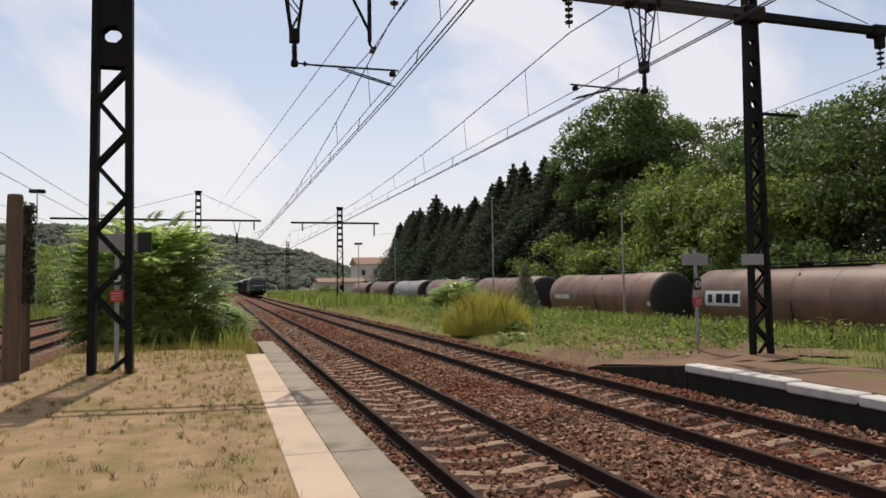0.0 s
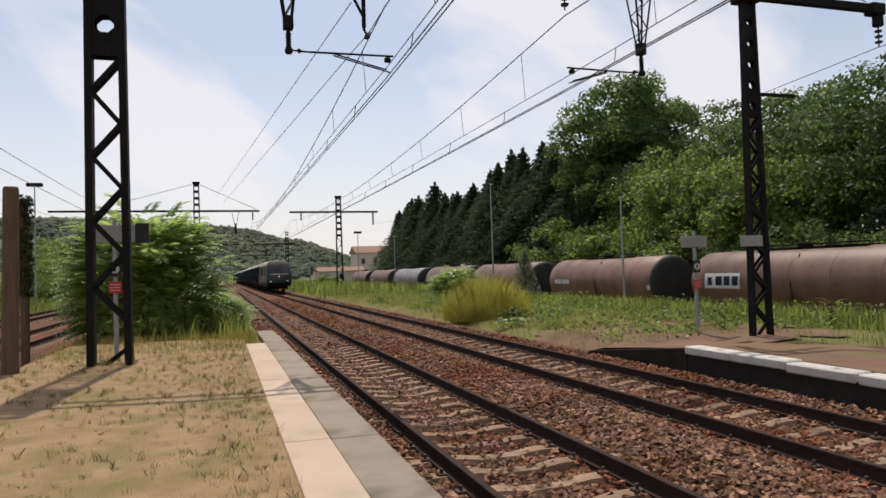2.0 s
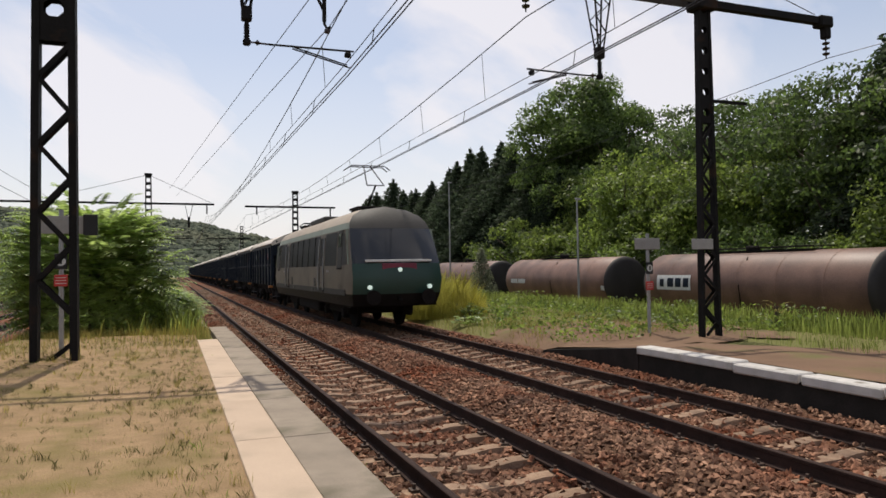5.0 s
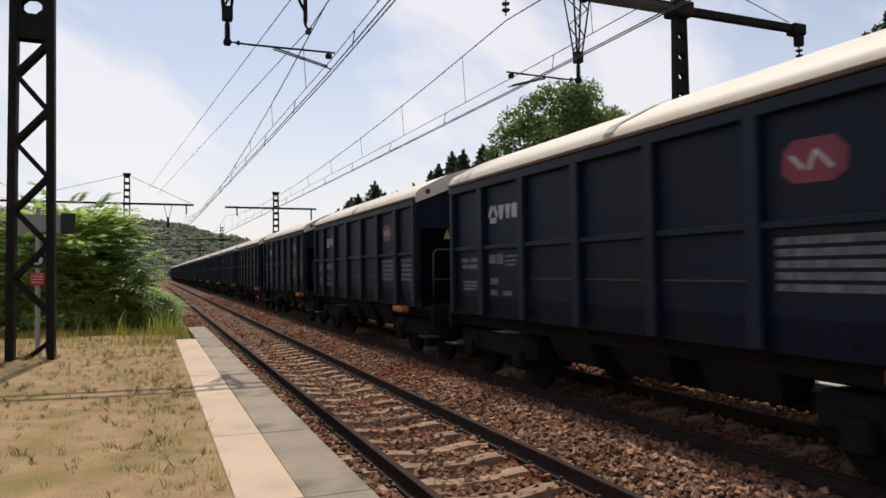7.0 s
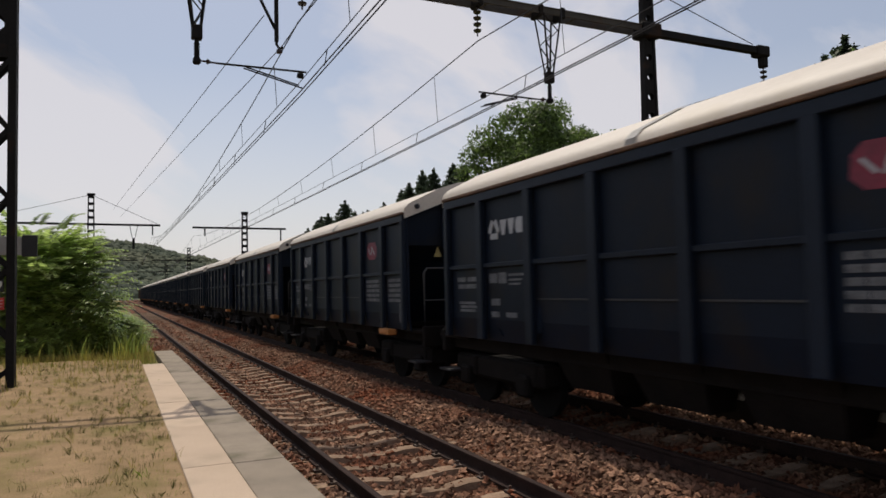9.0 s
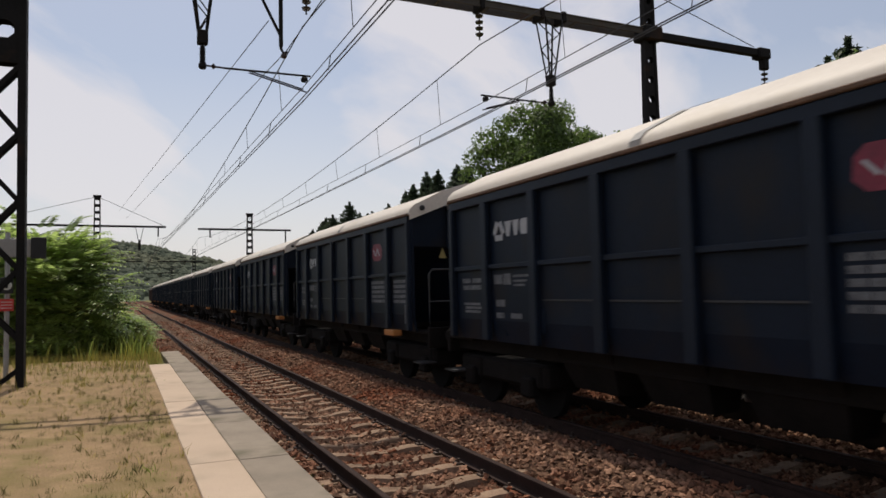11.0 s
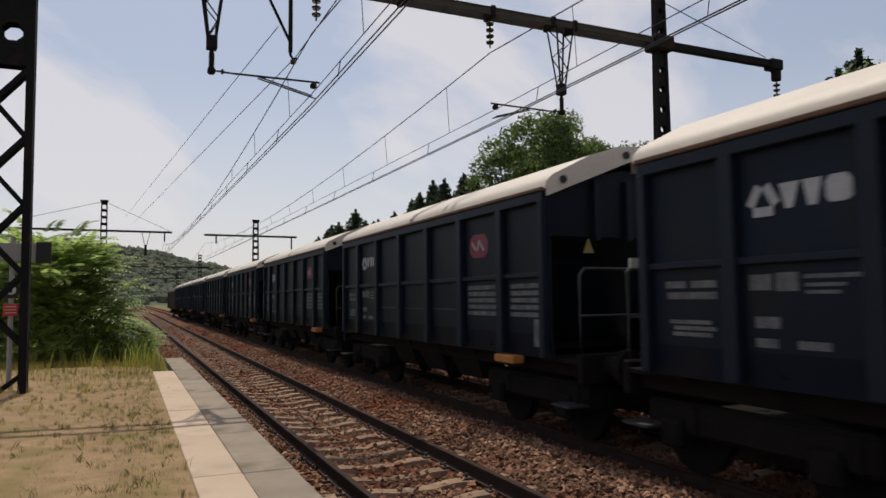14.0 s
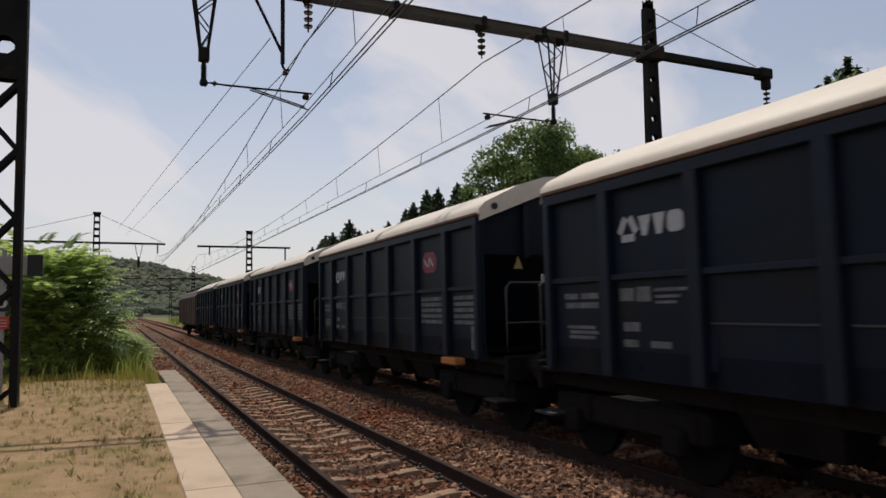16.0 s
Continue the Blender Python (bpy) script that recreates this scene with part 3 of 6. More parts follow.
def far_platform():
    xs, ys = np.append(np.arange(5.33, 12.6, 0.3), 12.8), np.arange(-8, 15.1, 0.3)
    v = []
    for y in ys:
        for x in xs:
            slope = lerp(x, ((5.2, 0), (6.8, 0), (9, -0.2), (12, -0.36), (12.8, -0.6)))
            end = lerp(y, ((10.6, 0), (14.2, -0.34), (15.2, -0.55)))
            v.append((x, y, max(PLAT - 0.01 + slope, 0.0) * (1 if x < 12.3 else 0.6) + end + 0.02 * noise.noise((x, y, 4))))
    nx = len(xs)
    i, j = np.meshgrid(np.arange(len(ys) - 1), np.arange(nx - 1), indexing="ij")
    a = (i * nx + j).ravel()
    f = np.stack([a, a + 1, a + nx + 1, a + nx], 1)
    tagged(new("far_platform_surface", raw("far_platform_surface", v, f, M["earth"], smooth=True)), "bare earth platform beside the far track", "platform", kind="structure")
    kerb = thing("platform_kerb", "whitewashed stone kerb of the far platform", "kerb", kind="structure")
    stone = part("kerb_stone", box(B(), 5.0, 5.34, 0.01, 1.19, PLAT - 0.13, PLAT + 0.012, 0.02), M["whitestone"], kerb)
    stone.matrix_basis = pose(0, 9.65, 0)
    for k in range(14):
        share("kerb_stone", stone, kerb, pose(0.008 * math.sin(k * 2.1), 8.45 - 1.2 * k, 0.006 * math.sin(k * 1.3), 0, 0.5 * math.sin(k), 0.3 * math.sin(2 * k)))
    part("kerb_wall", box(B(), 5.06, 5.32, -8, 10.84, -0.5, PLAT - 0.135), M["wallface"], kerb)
    bm = B()                                        # ramp at the end, its earth cheeks near-black
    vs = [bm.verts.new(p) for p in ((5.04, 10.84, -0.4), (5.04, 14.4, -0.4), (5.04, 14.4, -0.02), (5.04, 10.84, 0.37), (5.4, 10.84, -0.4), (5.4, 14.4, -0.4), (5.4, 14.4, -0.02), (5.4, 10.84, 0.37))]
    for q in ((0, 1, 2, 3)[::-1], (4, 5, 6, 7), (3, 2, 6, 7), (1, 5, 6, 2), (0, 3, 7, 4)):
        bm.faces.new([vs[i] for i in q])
    part("ramp_edge", bm, M["wallface"], kerb, "near-black earth ramp edge")


def bare_earth():
    """Trodden brown earth that runs out from the end of the far platform into the grass."""
    xs, ys = np.arange(5.3, 13.01, 0.25), np.arange(12.5, 21.01, 0.25)
    nx, v, f = len(xs), [], []
    for y in ys:
        for x in xs:
            v.append((x, y, ground_z(x, y) + 0.05 * noise.noise((x * 0.8, y * 0.8, 0)) + 0.07 * noise.noise((x * 0.2, y * 0.2, 5)) + 0.045))
    for i in range(len(ys) - 1):
        for j in range(nx - 1):
            x, y = xs[j], ys[i]
            if math.hypot((x - 8.0) / 3.6, (y - 15.6) / 3.4) + 0.45 * noise.noise((x * 0.9, y * 0.9, 8)) < 1.0:
                f.append((i * nx + j, i * nx + j + 1, (i + 1) * nx + j + 1, (i + 1) * nx + j))
    tagged(new("bare_earth", raw("bare_earth", v, f, M["earth"], smooth=True)), "trodden brown earth beside the far track", "ground", kind="structure")


far_platform()
bare_earth()

RAIL = ((-0.065, -0.172), (0.065, -0.172), (0.065, -0.155), (0.012, -0.135), (0.010, -0.045), (0.034, -0.034), (0.035, -0.006), (0.026, 0.0),
        (-0.026, 0.0), (-0.035, -0.006), (-0.034, -0.034), (-0.010, -0.045), (-0.012, -0.135), (-0.065, -0.155))


def rail_mesh(y0, y1):
    bm = prism(B(), RAIL, y0, y1)
    bm.normal_update()
    for f in bm.faces:
        f.material_index = 1 if f.calc_center_median().z > -0.002 and f.normal.z > 0.9 else 0
    return bm


def sleeper_bm():
    bm = B()
    prof = ((-0.125, -0.30), (0.125, -0.30), (0.095, -0.172), (-0.095, -0.172))
    secs = ((-1.25, 0.0), (-0.45, 0.0), (-0.2, -0.035), (0.2, -0.035), (0.45, 0.0), (1.25, 0.0))
    rings = [[bm.verts.new((x, py, pz + (dz if pz > -0.2 else 0))) for py, pz in prof] for x, dz in secs]
    for a, b in zip(rings, rings[1:]):
        for k in range(4):
            bm.faces.new((a[k], b[k], b[(k + 1) % 4], a[(k + 1) % 4]))
    bm.faces.new(rings[0])
    bm.faces.new(rings[-1][::-1])
    return bm


def clip_bm():
    bm = B()
    for s in (-1, 1):
        for side in (-1, 1):
            cx = s * 0.75 + side * 0.10
            box(bm, cx - 0.045, cx + 0.045, -0.05, 0.05, -0.17, -0.145)
            rod(bm, [(cx, 0, -0.15), (cx, 0, -0.10)], 0.018, 6)
    return bm


def track(name, cx, cz, phase, n, y1, label):
    t = thing(name, label, "railway track", pose(cx, 0, cz), kind="structure")
    for s in (-0.75, 0.75):
        bm = rail_mesh(-10, y1)
        r = part("rail", bm, [M["railside"], M["railtop"]], t, "rusty steel rail with a worn bright head")
        r.location = (s, 0, 0)
    sl = part("sleeper", sleeper_bm(), M["sleeper"], t)
    sl.location = (0, phase, 0)
    cl = part("rail_fastening", clip_bm(), M["clip"], t)
    cl.location = (0, phase, 0)
    for k in range(1, n):
        y = phase + 0.6 * k
        share("sleeper", sl, t, pose(rng.normal(0, 0.012), y, rng.normal(0, 0.005), 0, 0, rng.normal(0, 0.4)))
        if k < 72:
            share("rail_fastening", cl, t, pose(0, y, 0))
    return t


near_track = track("railway_track", NEAR, 0, 6.28 - 0.6 * 26, 164, 420, "straight railway track on concrete sleepers in brown ballast")
far_track = track("railway_track", FAR, 0, 6.25 - 0.6 * 26, 134, 420, "straight railway track on concrete sleepers beside the far platform")
for cx in LEFT_TRACKS:
    track("railway_track", cx, -0.02, 12.0, 80, 300, "side track with rusty rails beyond the platform")
track("siding_track", SIDING, SIDING_Z, 14.0, 60, 200, "overgrown siding track under the tank wagons")


HEAP = ((1.12, 0.0), (1.42, 0.10), (1.72, 0.17), (2.05, 0.14), (2.5, 0.0), (4.5, 0.0), (4.85, 0.12))      # the ridge of ballast between the two tracks


def ballast():
    xs, ys = np.arange(-1.85, 5.36, 0.12), np.concatenate([np.arange(-9, 30, 0.14), np.linspace(30, 420, 260)])
    v = []
    for y in ys:
        for x in xs:
            dip = min(abs(x), abs(x - FAR))
            z = -0.195 - (0.05 if dip < 0.6 else 0.0) + lerp(x, ((-1.85, -0.14), (-1.35, 0), *HEAP, (5.36, 0.10)))
            if y < 45:
                z += 0.035 * noise.noise((x * 5, y * 5, 1)) + 0.03 * noise.noise((x * 13, y * 13, 3))
            v.append((x, y, z))
    nx = len(xs)
    i, j = np.meshgrid(np.arange(len(ys) - 1), np.arange(nx - 1), indexing="ij")
    a = (i * nx + j).ravel()
    tagged(new("ballast_bed", raw("ballast_bed", v, np.stack([a, a + 1, a + nx + 1, a + nx], 1), M["bed"])), "brown rust-stained ballast under the tracks", "ballast", kind="structure")
    # loose stones
    def stones(n, y0, y1, smin, smax):
        x, y = rng.uniform(-1.62, 4.98, n), rng.uniform(y0, y1, n)
        dip = np.minimum(abs(x), abs(x - FAR))
        ph = np.where(abs(x) < 1.76, (y - 6.28) % 0.6, (y - 6.25) % 0.6)
        on_sl = ((ph < 0.12) | (ph > 0.48)) & (dip < 1.27)
        near_rail = abs(dip - 0.75) < 0.09
        keep = ~near_rail & (~on_sl | (rng.random(n) < 0.26))
        x, y, dip, on_sl = x[keep], y[keep], dip[keep], on_sl[keep]
        s = rng.uniform(smin, smax, len(x))
        z = -0.195 - 0.05 * (dip < 0.6) + s * 0.25 + np.where(x < -1.35, -(x + 1.35) * -0.28, 0) + np.where(on_sl, 0.03, 0) + np.interp(x, [p[0] for p in HEAP], [p[1] for p in HEAP]) + rng.uniform(-0.01, 0.022, len(x))
        o = np.array([(1, 0, 0), (-1, 0, 0), (0, 1, 0), (0, -1, 0), (0, 0, 1), (0, 0, -1)], float)
        jit = rng.uniform(0.65, 1.2, (len(x), 6, 1)) * o + rng.normal(0, 0.28, (len(x), 6, 3))
        v = jit * (s[:, None, None] * 0.62) * np.array((1, 1, 0.75)) + np.stack([x, y, z], 1)[:, None, :]
        f = np.array([(0, 2, 4), (2, 1, 4), (1, 3, 4), (3, 0, 4), (2, 0, 5), (1, 2, 5), (3, 1, 5), (0, 3, 5)])
        return v.reshape(-1, 3), (f[None] + 6 * np.arange(len(x))[:, None, None]).reshape(-1, 3)
    for k, (n, y0, y1, a_, b_) in enumerate(((26000, 3.2, 13, 0.035, 0.075), (16000, -8.5, 3.2, 0.045, 0.08), (26000, 13, 32, 0.045, 0.08), (14000, 32, 62, 0.06, 0.10))):
        v, f = stones(n, y0, y1, a_, b_)
        tagged(new("ballast_stones", raw("ballast_stones", v, f, M["stone"])), "loose brown crushed ballast stones between the sleepers", "ballast", kind="stuff")


ballast()


def side_ballast():
    xs, ys = np.linspace(-16.0, -7.7, 28), np.concatenate([np.arange(10, 60, 0.4), np.linspace(60, 300, 60)])
    v = [(x, y, -0.20 + lerp(x, ((-16, -0.3), (-15.4, 0), (-8.3, 0), (-7.7, -0.3))) + 0.03 * noise.noise((x * 4, y * 4, 7))) for y in ys for x in xs]
    nx = len(xs)
    i, j = np.meshgrid(np.arange(len(ys) - 1), np.arange(nx - 1), indexing="ij")
    a = (i * nx + j).ravel()
    tagged(new("side_ballast_bed", raw("side_ballast_bed", v, np.stack([a, a + 1, a + nx + 1, a + nx], 1), M["bed"])), "brown ballast under the side tracks", "ballast", kind="structure")


side_ballast()


# ---------------------------------------------------------------- overhead line
PY = 13.5                                         # the portal across both tracks
PORTAL_Z = 8.24


def lattice_mast(name, x, y, z0, top, w0, w1, plate_from, label, cell=0.62, depth=0.30, zig=0.28, plate=1.25):
    """Two tapering channel legs with zigzag lacing on both faces, and perforated plates above."""
    t = thing(name, label, "catenary mast", pose(x, y, z0))
    h = top - z0
    for s in (-1, 1):
        bm = B()
        bar(bm, (s * w0 / 2, 0, 0), (s * w1 / 2, 0, h), 0.12 if w0 > 0.55 else 0.075, depth, up=(0, 1, 0))
        part("leg", bm, M["steel"], t)
    zs, k = zig, 1
    pts = []
    while zs < plate_from - z0:
        w = w0 + (w1 - w0) * zs / h
        pts.append((zs, w))
        zs += cell
    for (za, wa), (zb, wb) in zip(pts, pts[1:]):
        for q in (-1, 1):
            s = 1 if (k % 2) else -1
            part("lacing_bar", bar(B(), (s * (wa / 2 - 0.04), q * (depth / 2 - 0.012), za), (-s * (wb / 2 - 0.04), q * (depth / 2 - 0.012), zb), 0.075, 0.012, up=(0, 1, 0)), M["steel"], t)
        k += 1
    wa = w0 * 0.98
    part("foot_brace", bar(B(), (-0.10, 0, 0.02), (wa / 2 - 0.05, 0, 0.30), 0.08, 0.02, up=(0, 1, 0)), M["steel"], t)
    # perforated plates
    zz = plate_from - z0
    while zz < h - 0.1:
        w = w0 + (w1 - w0) * zz / h
        for q in (-1, 1):
            bm = B()
            z1 = min(zz + plate, h)
            ring = [(math.cos((i + 0.5) * math.tau / 8), math.sin((i + 0.5) * math.tau / 8)) for i in range(8)]
            yq, rr, zc = q * (depth / 2 - 0.02), min(w * 0.30, 0.2), zz + plate * (0.52 if plate < 1 else 0.46)
            outer = [(w / 2, zz + 0.0), (w / 2, zc - rr), (w / 2, zc + rr), (w / 2, z1), (-w / 2, z1), (-w / 2, zc + rr), (-w / 2, zc - rr), (-w / 2, zz)]
            inner = [bm.verts.new((a * rr, yq, zc + b * rr)) for a, b in ring]
            ov = [bm.verts.new((px * 0.96, yq, pz)) for px, pz in outer]
            # outer walks lower right up and over to lower left
            seq = [inner[6], inner[7], inner[0], inner[1], inner[2], inner[3], inner[4], inner[5]]
            for i in range(8):
                bm.faces.new((ov[i], ov[(i + 1) % 8], seq[(i + 1) % 8], seq[i]))
            ext = bmesh.ops.extrude_face_region(bm, geom=bm.faces[:])
            bmesh.ops.translate(bm, verts=[g for g in ext["geom"] if isinstance(g, bmesh.types.BMVert)], vec=(0, 0.014, 0))
            bmesh.ops.recalc_face_normals(bm, faces=bm.faces[:])
            part("perforated_plate", bm, M["steel"], t)
        zz += plate
    part("footing", box(B(), -w0 / 2 - 0.12, w0 / 2 + 0.12, -0.32, 0.32, -0.35, -0.02, 0.02), M["edge"], t, "concrete mast footing")
    return t


lattice_mast("catenary_mast", -4.80, PY, PLAT, 9.4, 0.60, 0.51, 5.85, "black riveted lattice catenary mast standing on the platform", cell=0.572, zig=0.83)
lattice_mast("catenary_mast", 9.1, PY, 0.17, 9.4, 0.50, 0.24, 5.3, "tall dark slender lattice mast by the far platform", cell=0.40, depth=0.17, plate=0.5)


def portal_beam():
    t = thing("portal_beam", "grey steel portal beam spanning both tracks overhead", "catenary beam", pose(0, PY, PORTAL_Z))
    for q in (-1, 1):                               # two channels back to back with battens between them
        bm = B()
        prism(bm, ((q * 0.20, -0.08), (q * 0.20, -0.068), (q * 0.162, -0.066), (q * 0.162, 0.066), (q * 0.20, 0.068), (q * 0.20, 0.08), (q * 0.152, 0.08), (q * 0.152, -0.08)), -5.4, 9.4, axis="x")
        bmesh.ops.recalc_face_normals(bm, faces=bm.faces[:])
        part("channel", bm, M["beam"], t)
    for k in range(13):
        x = -5.0 + 1.18 * k
        part("batten", box(B(), x - 0.035, x + 0.035, -0.152, 0.152, -0.076, -0.064), M["beam"], t)
    bm = B()
    prism(bm, ((-0.09, -0.10), (0.09, -0.10), (0.09, 0.08), (-0.09, 0.08)), 9.2, 12.95, axis="x")
    bmesh.ops.recalc_face_normals(bm, faces=bm.faces[:])
    part("outrigger", bm, M["steel"], t, "thin dark outrigger arm")
    part("outrigger_end", box(B(), 12.85, 13.3, -0.16, 0.16, -0.18, 0.12, 0.04), M["steel"], t)
    part("drop_box", box(B(), 13.05, 13.27, -0.1, 0.1, -0.46, -0.15, 0.03), M["steel"], t)
    bm = B()
    for x in (9.1, -4.9):
        box(bm, x - 0.30, x + 0.30, -0.23, 0.23, -0.20, 0.16, 0.03)
    part("mast_clamp", bm, M["steel"], t)
    part("stay_wire", rod(B(), [(9.1, 0, 1.15), (12.8, 0, 0.15)], 0.012, 5), M["wire"], t)
    for x in (0.36, 2.2, 4.28, 5.85, 6.45):
        part("beam_clip", box(B(), x - 0.06, x + 0.06, -0.21, 0.21, -0.13, 0.13, 0.02), M["steel"], t)
    return t


portal_beam()


def insulator_string(bm, p, n, pitch=0.14, r=0.095, mat=0):
    x, y, z = p
    rod(bm, [(x, y, z + 0.06), (x, y, z - n * pitch - 0.06)], 0.018, 6, mat)
    for k in range(n):
        zc = z - (k + 0.5) * pitch
        rod(bm, [(x, y, zc + 0.035), (x, y, zc + 0.01), (x, y, zc - 0.03)], r, 10, mat, radii=[0.03, r, r * 0.85])
    return bm


def insulator(x, y, z, n, label):
    single("insulator", insulator_string(B(), (0, 0, 0), n), M["insul"], label, "insulator", pose(x, y, z), "insulators of the overhead line")


insulator(4.28, PY, 8.08, 4, "brown insulator string hanging under the portal beam")
insulator(0.36, PY, 8.08, 4, "brown insulator string hanging under the portal beam")
insulator(13.16, PY, 7.74, 3, "insulator string hanging from the outrigger end")


def pendulum(x, reach, label):
    """An inverted lattice pyramid under the beam with an insulated steady arm towards the track."""
    t = thing("drop_bracket", label, "catenary bracket", pose(x, PY, 0), "drop brackets")
    zt, zb = PORTAL_Z - 0.07, 6.84
    for sx, sy in ((-1, -1), (1, -1), (1, 1), (-1, 1)):
        part("leg", bar(B(), (sx * 0.23, sy * 0.2, zt), (sx * 0.07, sy * 0.07, zb), 0.035, 0.035), M["steel"], t)
    for k in range(4):
        za, zc = zt - (zt - zb) * k / 4, zt - (zt - zb) * (k + 1) / 4
        wa, wc = 0.23 - 0.16 * k / 4, 0.23 - 0.16 * (k + 1) / 4
        s = 1 if k % 2 else -1
        for q in (-1, 1):
            part("lacing_bar", bar(B(), (s * wa, q * 0.15, za), (-s * wc, q * 0.12, zc), 0.022, 0.02), M["steel"], t)
    part("socket", box(B(), -0.095, 0.095, -0.09, 0.09, zb - 0.24, zb + 0.02, 0.015), M["steel"], t)
    tube = part("suspension_tube", rod(B(), [(0, 0, zb - 0.22), (0, 0, 6.220)], 0.04, 8), M["steel"], t)
    for k in range(6):
        part("tube_ring", rod(B(), [(0, 0, 6.520 - k * 0.05), (0, 0, 6.500 - k * 0.05)], 0.055, 8), M["steel"], tube)
    part("tube_foot", box(B(), -0.07, 0.07, -0.07, 0.07, 6.130, 6.250, 0.03), M["steel"], t)
    s = 1 if reach > 0 else -1
    part("arm_insulator", rod(B(), [(s * 0.05, 0, 6.200), (s * 0.16, 0, 6.200), (s * 0.19, 0, 6.200), (s * 0.24, 0, 6.195), (s * 0.4, 0, 6.190)], 0.03, 8, radii=[0.015, 0.02, 0.06, 0.02, 0.018]), M["insul"], t)
    part("registration_arm", rod(B(), [(s * 0.38, 0, 6.190), (reach, 0, 6.210)], 0.02, 6), M["steel"], t)
    part("steady_arm", rod(B(), [(s * 0.85, 0, 6.190), (reach * 0.93, 0, 5.930)], 0.014, 6), M["steel"], t)
    part("steady_arm", rod(B(), [(s * 0.85, 0.04, 6.165), (reach * 0.97, 0.04, 5.890)], 0.014, 6), M["steel"], t)
    part("wire_clamp", box(B(), reach * 0.94 - 0.06, reach * 0.94 + 0.06, -0.05, 0.05, 6.080, 6.180, 0.02), M["steel"], t)
    return t


pendulum(-1.62, 2.05, "triangular lattice drop bracket with an insulated steady arm")
pendulum(6.14, -1.86, "triangular lattice drop bracket with an insulated steady arm")


def side_bracket():
    t = thing("drop_bracket", "slanted steel drop bracket holding a feeder wire", "catenary bracket", pose(-0.15, PY, 0), "drop brackets")
    part("post", bar(B(), (0, 0, PORTAL_Z - 0.07), (0, 0, 6.75), 0.07, 0.07), M["steel"], t)
    part("strut", bar(B(), (-0.62, 0, PORTAL_Z - 0.07), (-0.02, 0, 6.98), 0.045, 0.045), M["steel"], t)
    part("tube", rod(B(), [(0, 0, 6.9), (0, 0, 6.70), (0.05, 0, 6.62), (0.12, 0, 6.65)], 0.028, 8), M["steel"], t)
    part("clamp", box(B(), 0.0, 0.11, -0.05, 0.05, 6.52, 6.61, 0.02), M["insul"], t)


side_bracket()


def wire(pts, r=0.011, name="overhead_wire", label="thin dark overhead wire along the track"):
    return single(name, rod(B(), pts, r, 5), M["wire"], label, "wire", group="overhead wires")


def span(a, b, sag, n=14):
    a, b = Vector(a), Vector(b)
    return [tuple(a.lerp(b, k / n) - Vector((0, 0, 4 * sag * (k / n) * (1 - k / n)))) for k in range(n + 1)]


def catenary(x0, x1, x2, z_m=7.35, z_c=5.74, sag=0.95, side=-0.03, lean=0.0):
    """Contact wires and messenger over one track between three supports, with droppers every 4.5 m."""
    Y = (-46.0, PY, 70.0, 130.0, 190.0, 300.0)
    X = (x1, x0, x1, x2, x1, x2)
    XM = (x1 + lean, x0, x1 + lean, x2 + lean, x1 + lean, x2 + lean)
    mess, con = [], []
    for a, b in zip(range(5), range(1, 6)):
        mess += span((XM[a], Y[a], z_m), (XM[b], Y[b], z_m), sag)[:-1]
        con += span((X[a] + side, Y[a], z_c), (X[b] + side, Y[b], z_c), 0.03, 6)[:-1]
    wire(mess, 0.013, label="sagging messenger wire of the overhead line")
    wire(con, 0.012, label="contact wire of the overhead line")
    wire([(x + 0.07, y, z) for x, y, z in con], 0.012, label="contact wire of the overhead line")
    wire([(x + 0.10, y, z + 0.32) for x, y, z in con], 0.009, label="auxiliary wire of the overhead line")
    drops = thing("dropper_set", "thin vertical dropper wires between the overhead wires", "wire", group="overhead wires")
    for a, b in ((0, 1), (1, 2), (2, 3)):
        y = Y[a] + 2.3
        while y < Y[b] - 1.5:
            u = (y - Y[a]) / (Y[b] - Y[a])
            x, xm = X[a] + (X[b] - X[a]) * u + side, XM[a] + (XM[b] - XM[a]) * u
            top = z_m - 4 * sag * u * (1 - u)
            low = z_c + 0.32 - 4 * 0.03 * u * (1 - u)
            if top > low + 0.05:
                part("dropper", rod(B(), [(xm, y, top), (x + 0.10, y, low)], 0.007, 4), M["wire"], drops)
            part("dropper", rod(B(), [(x + 0.10, y + 1.3, low), (x + 0.05, y + 1.3, low - 0.3)], 0.009, 4), M["wire"], drops)
            y += 4.5


catenary(0.28, -0.25, 0.2, z_m=7.2, sag=1.2, lean=0.3)
catenary(4.28, 3.7, 4.1)
wire(span((-0.05, PY, 6.66), (-2.6, 70, 9.05), 0.0), 0.010)
wire(span((0.5, -10, 7.6), (-0.05, PY, 6.66), 0.1), 0.010)
wire(span((-0.39, PY, 7.23), (-3.2, 70, 9.7), 0.0), 0.010)
for cx in LEFT_TRACKS:
    for z, r in ((5.7, 0.012), (6.9, 0.011)):
        wire(span((cx + 0.2, -10, z), (cx, 70, z), 0.6 if z > 6 else 0.05) + span((cx, 70, z), (cx, 180, z), 0.6 if z > 6 else 0.05)[1:], r, label="overhead wire above the side tracks")
# wires behind the right mast, towards the siding
wire(span((13.16, PY, 7.26), (13.2, 74, 7.3), 0.7), 0.010)
wire(span((13.16, PY, 7.26), (13.4, -30, 7.3), 0.5), 0.010)


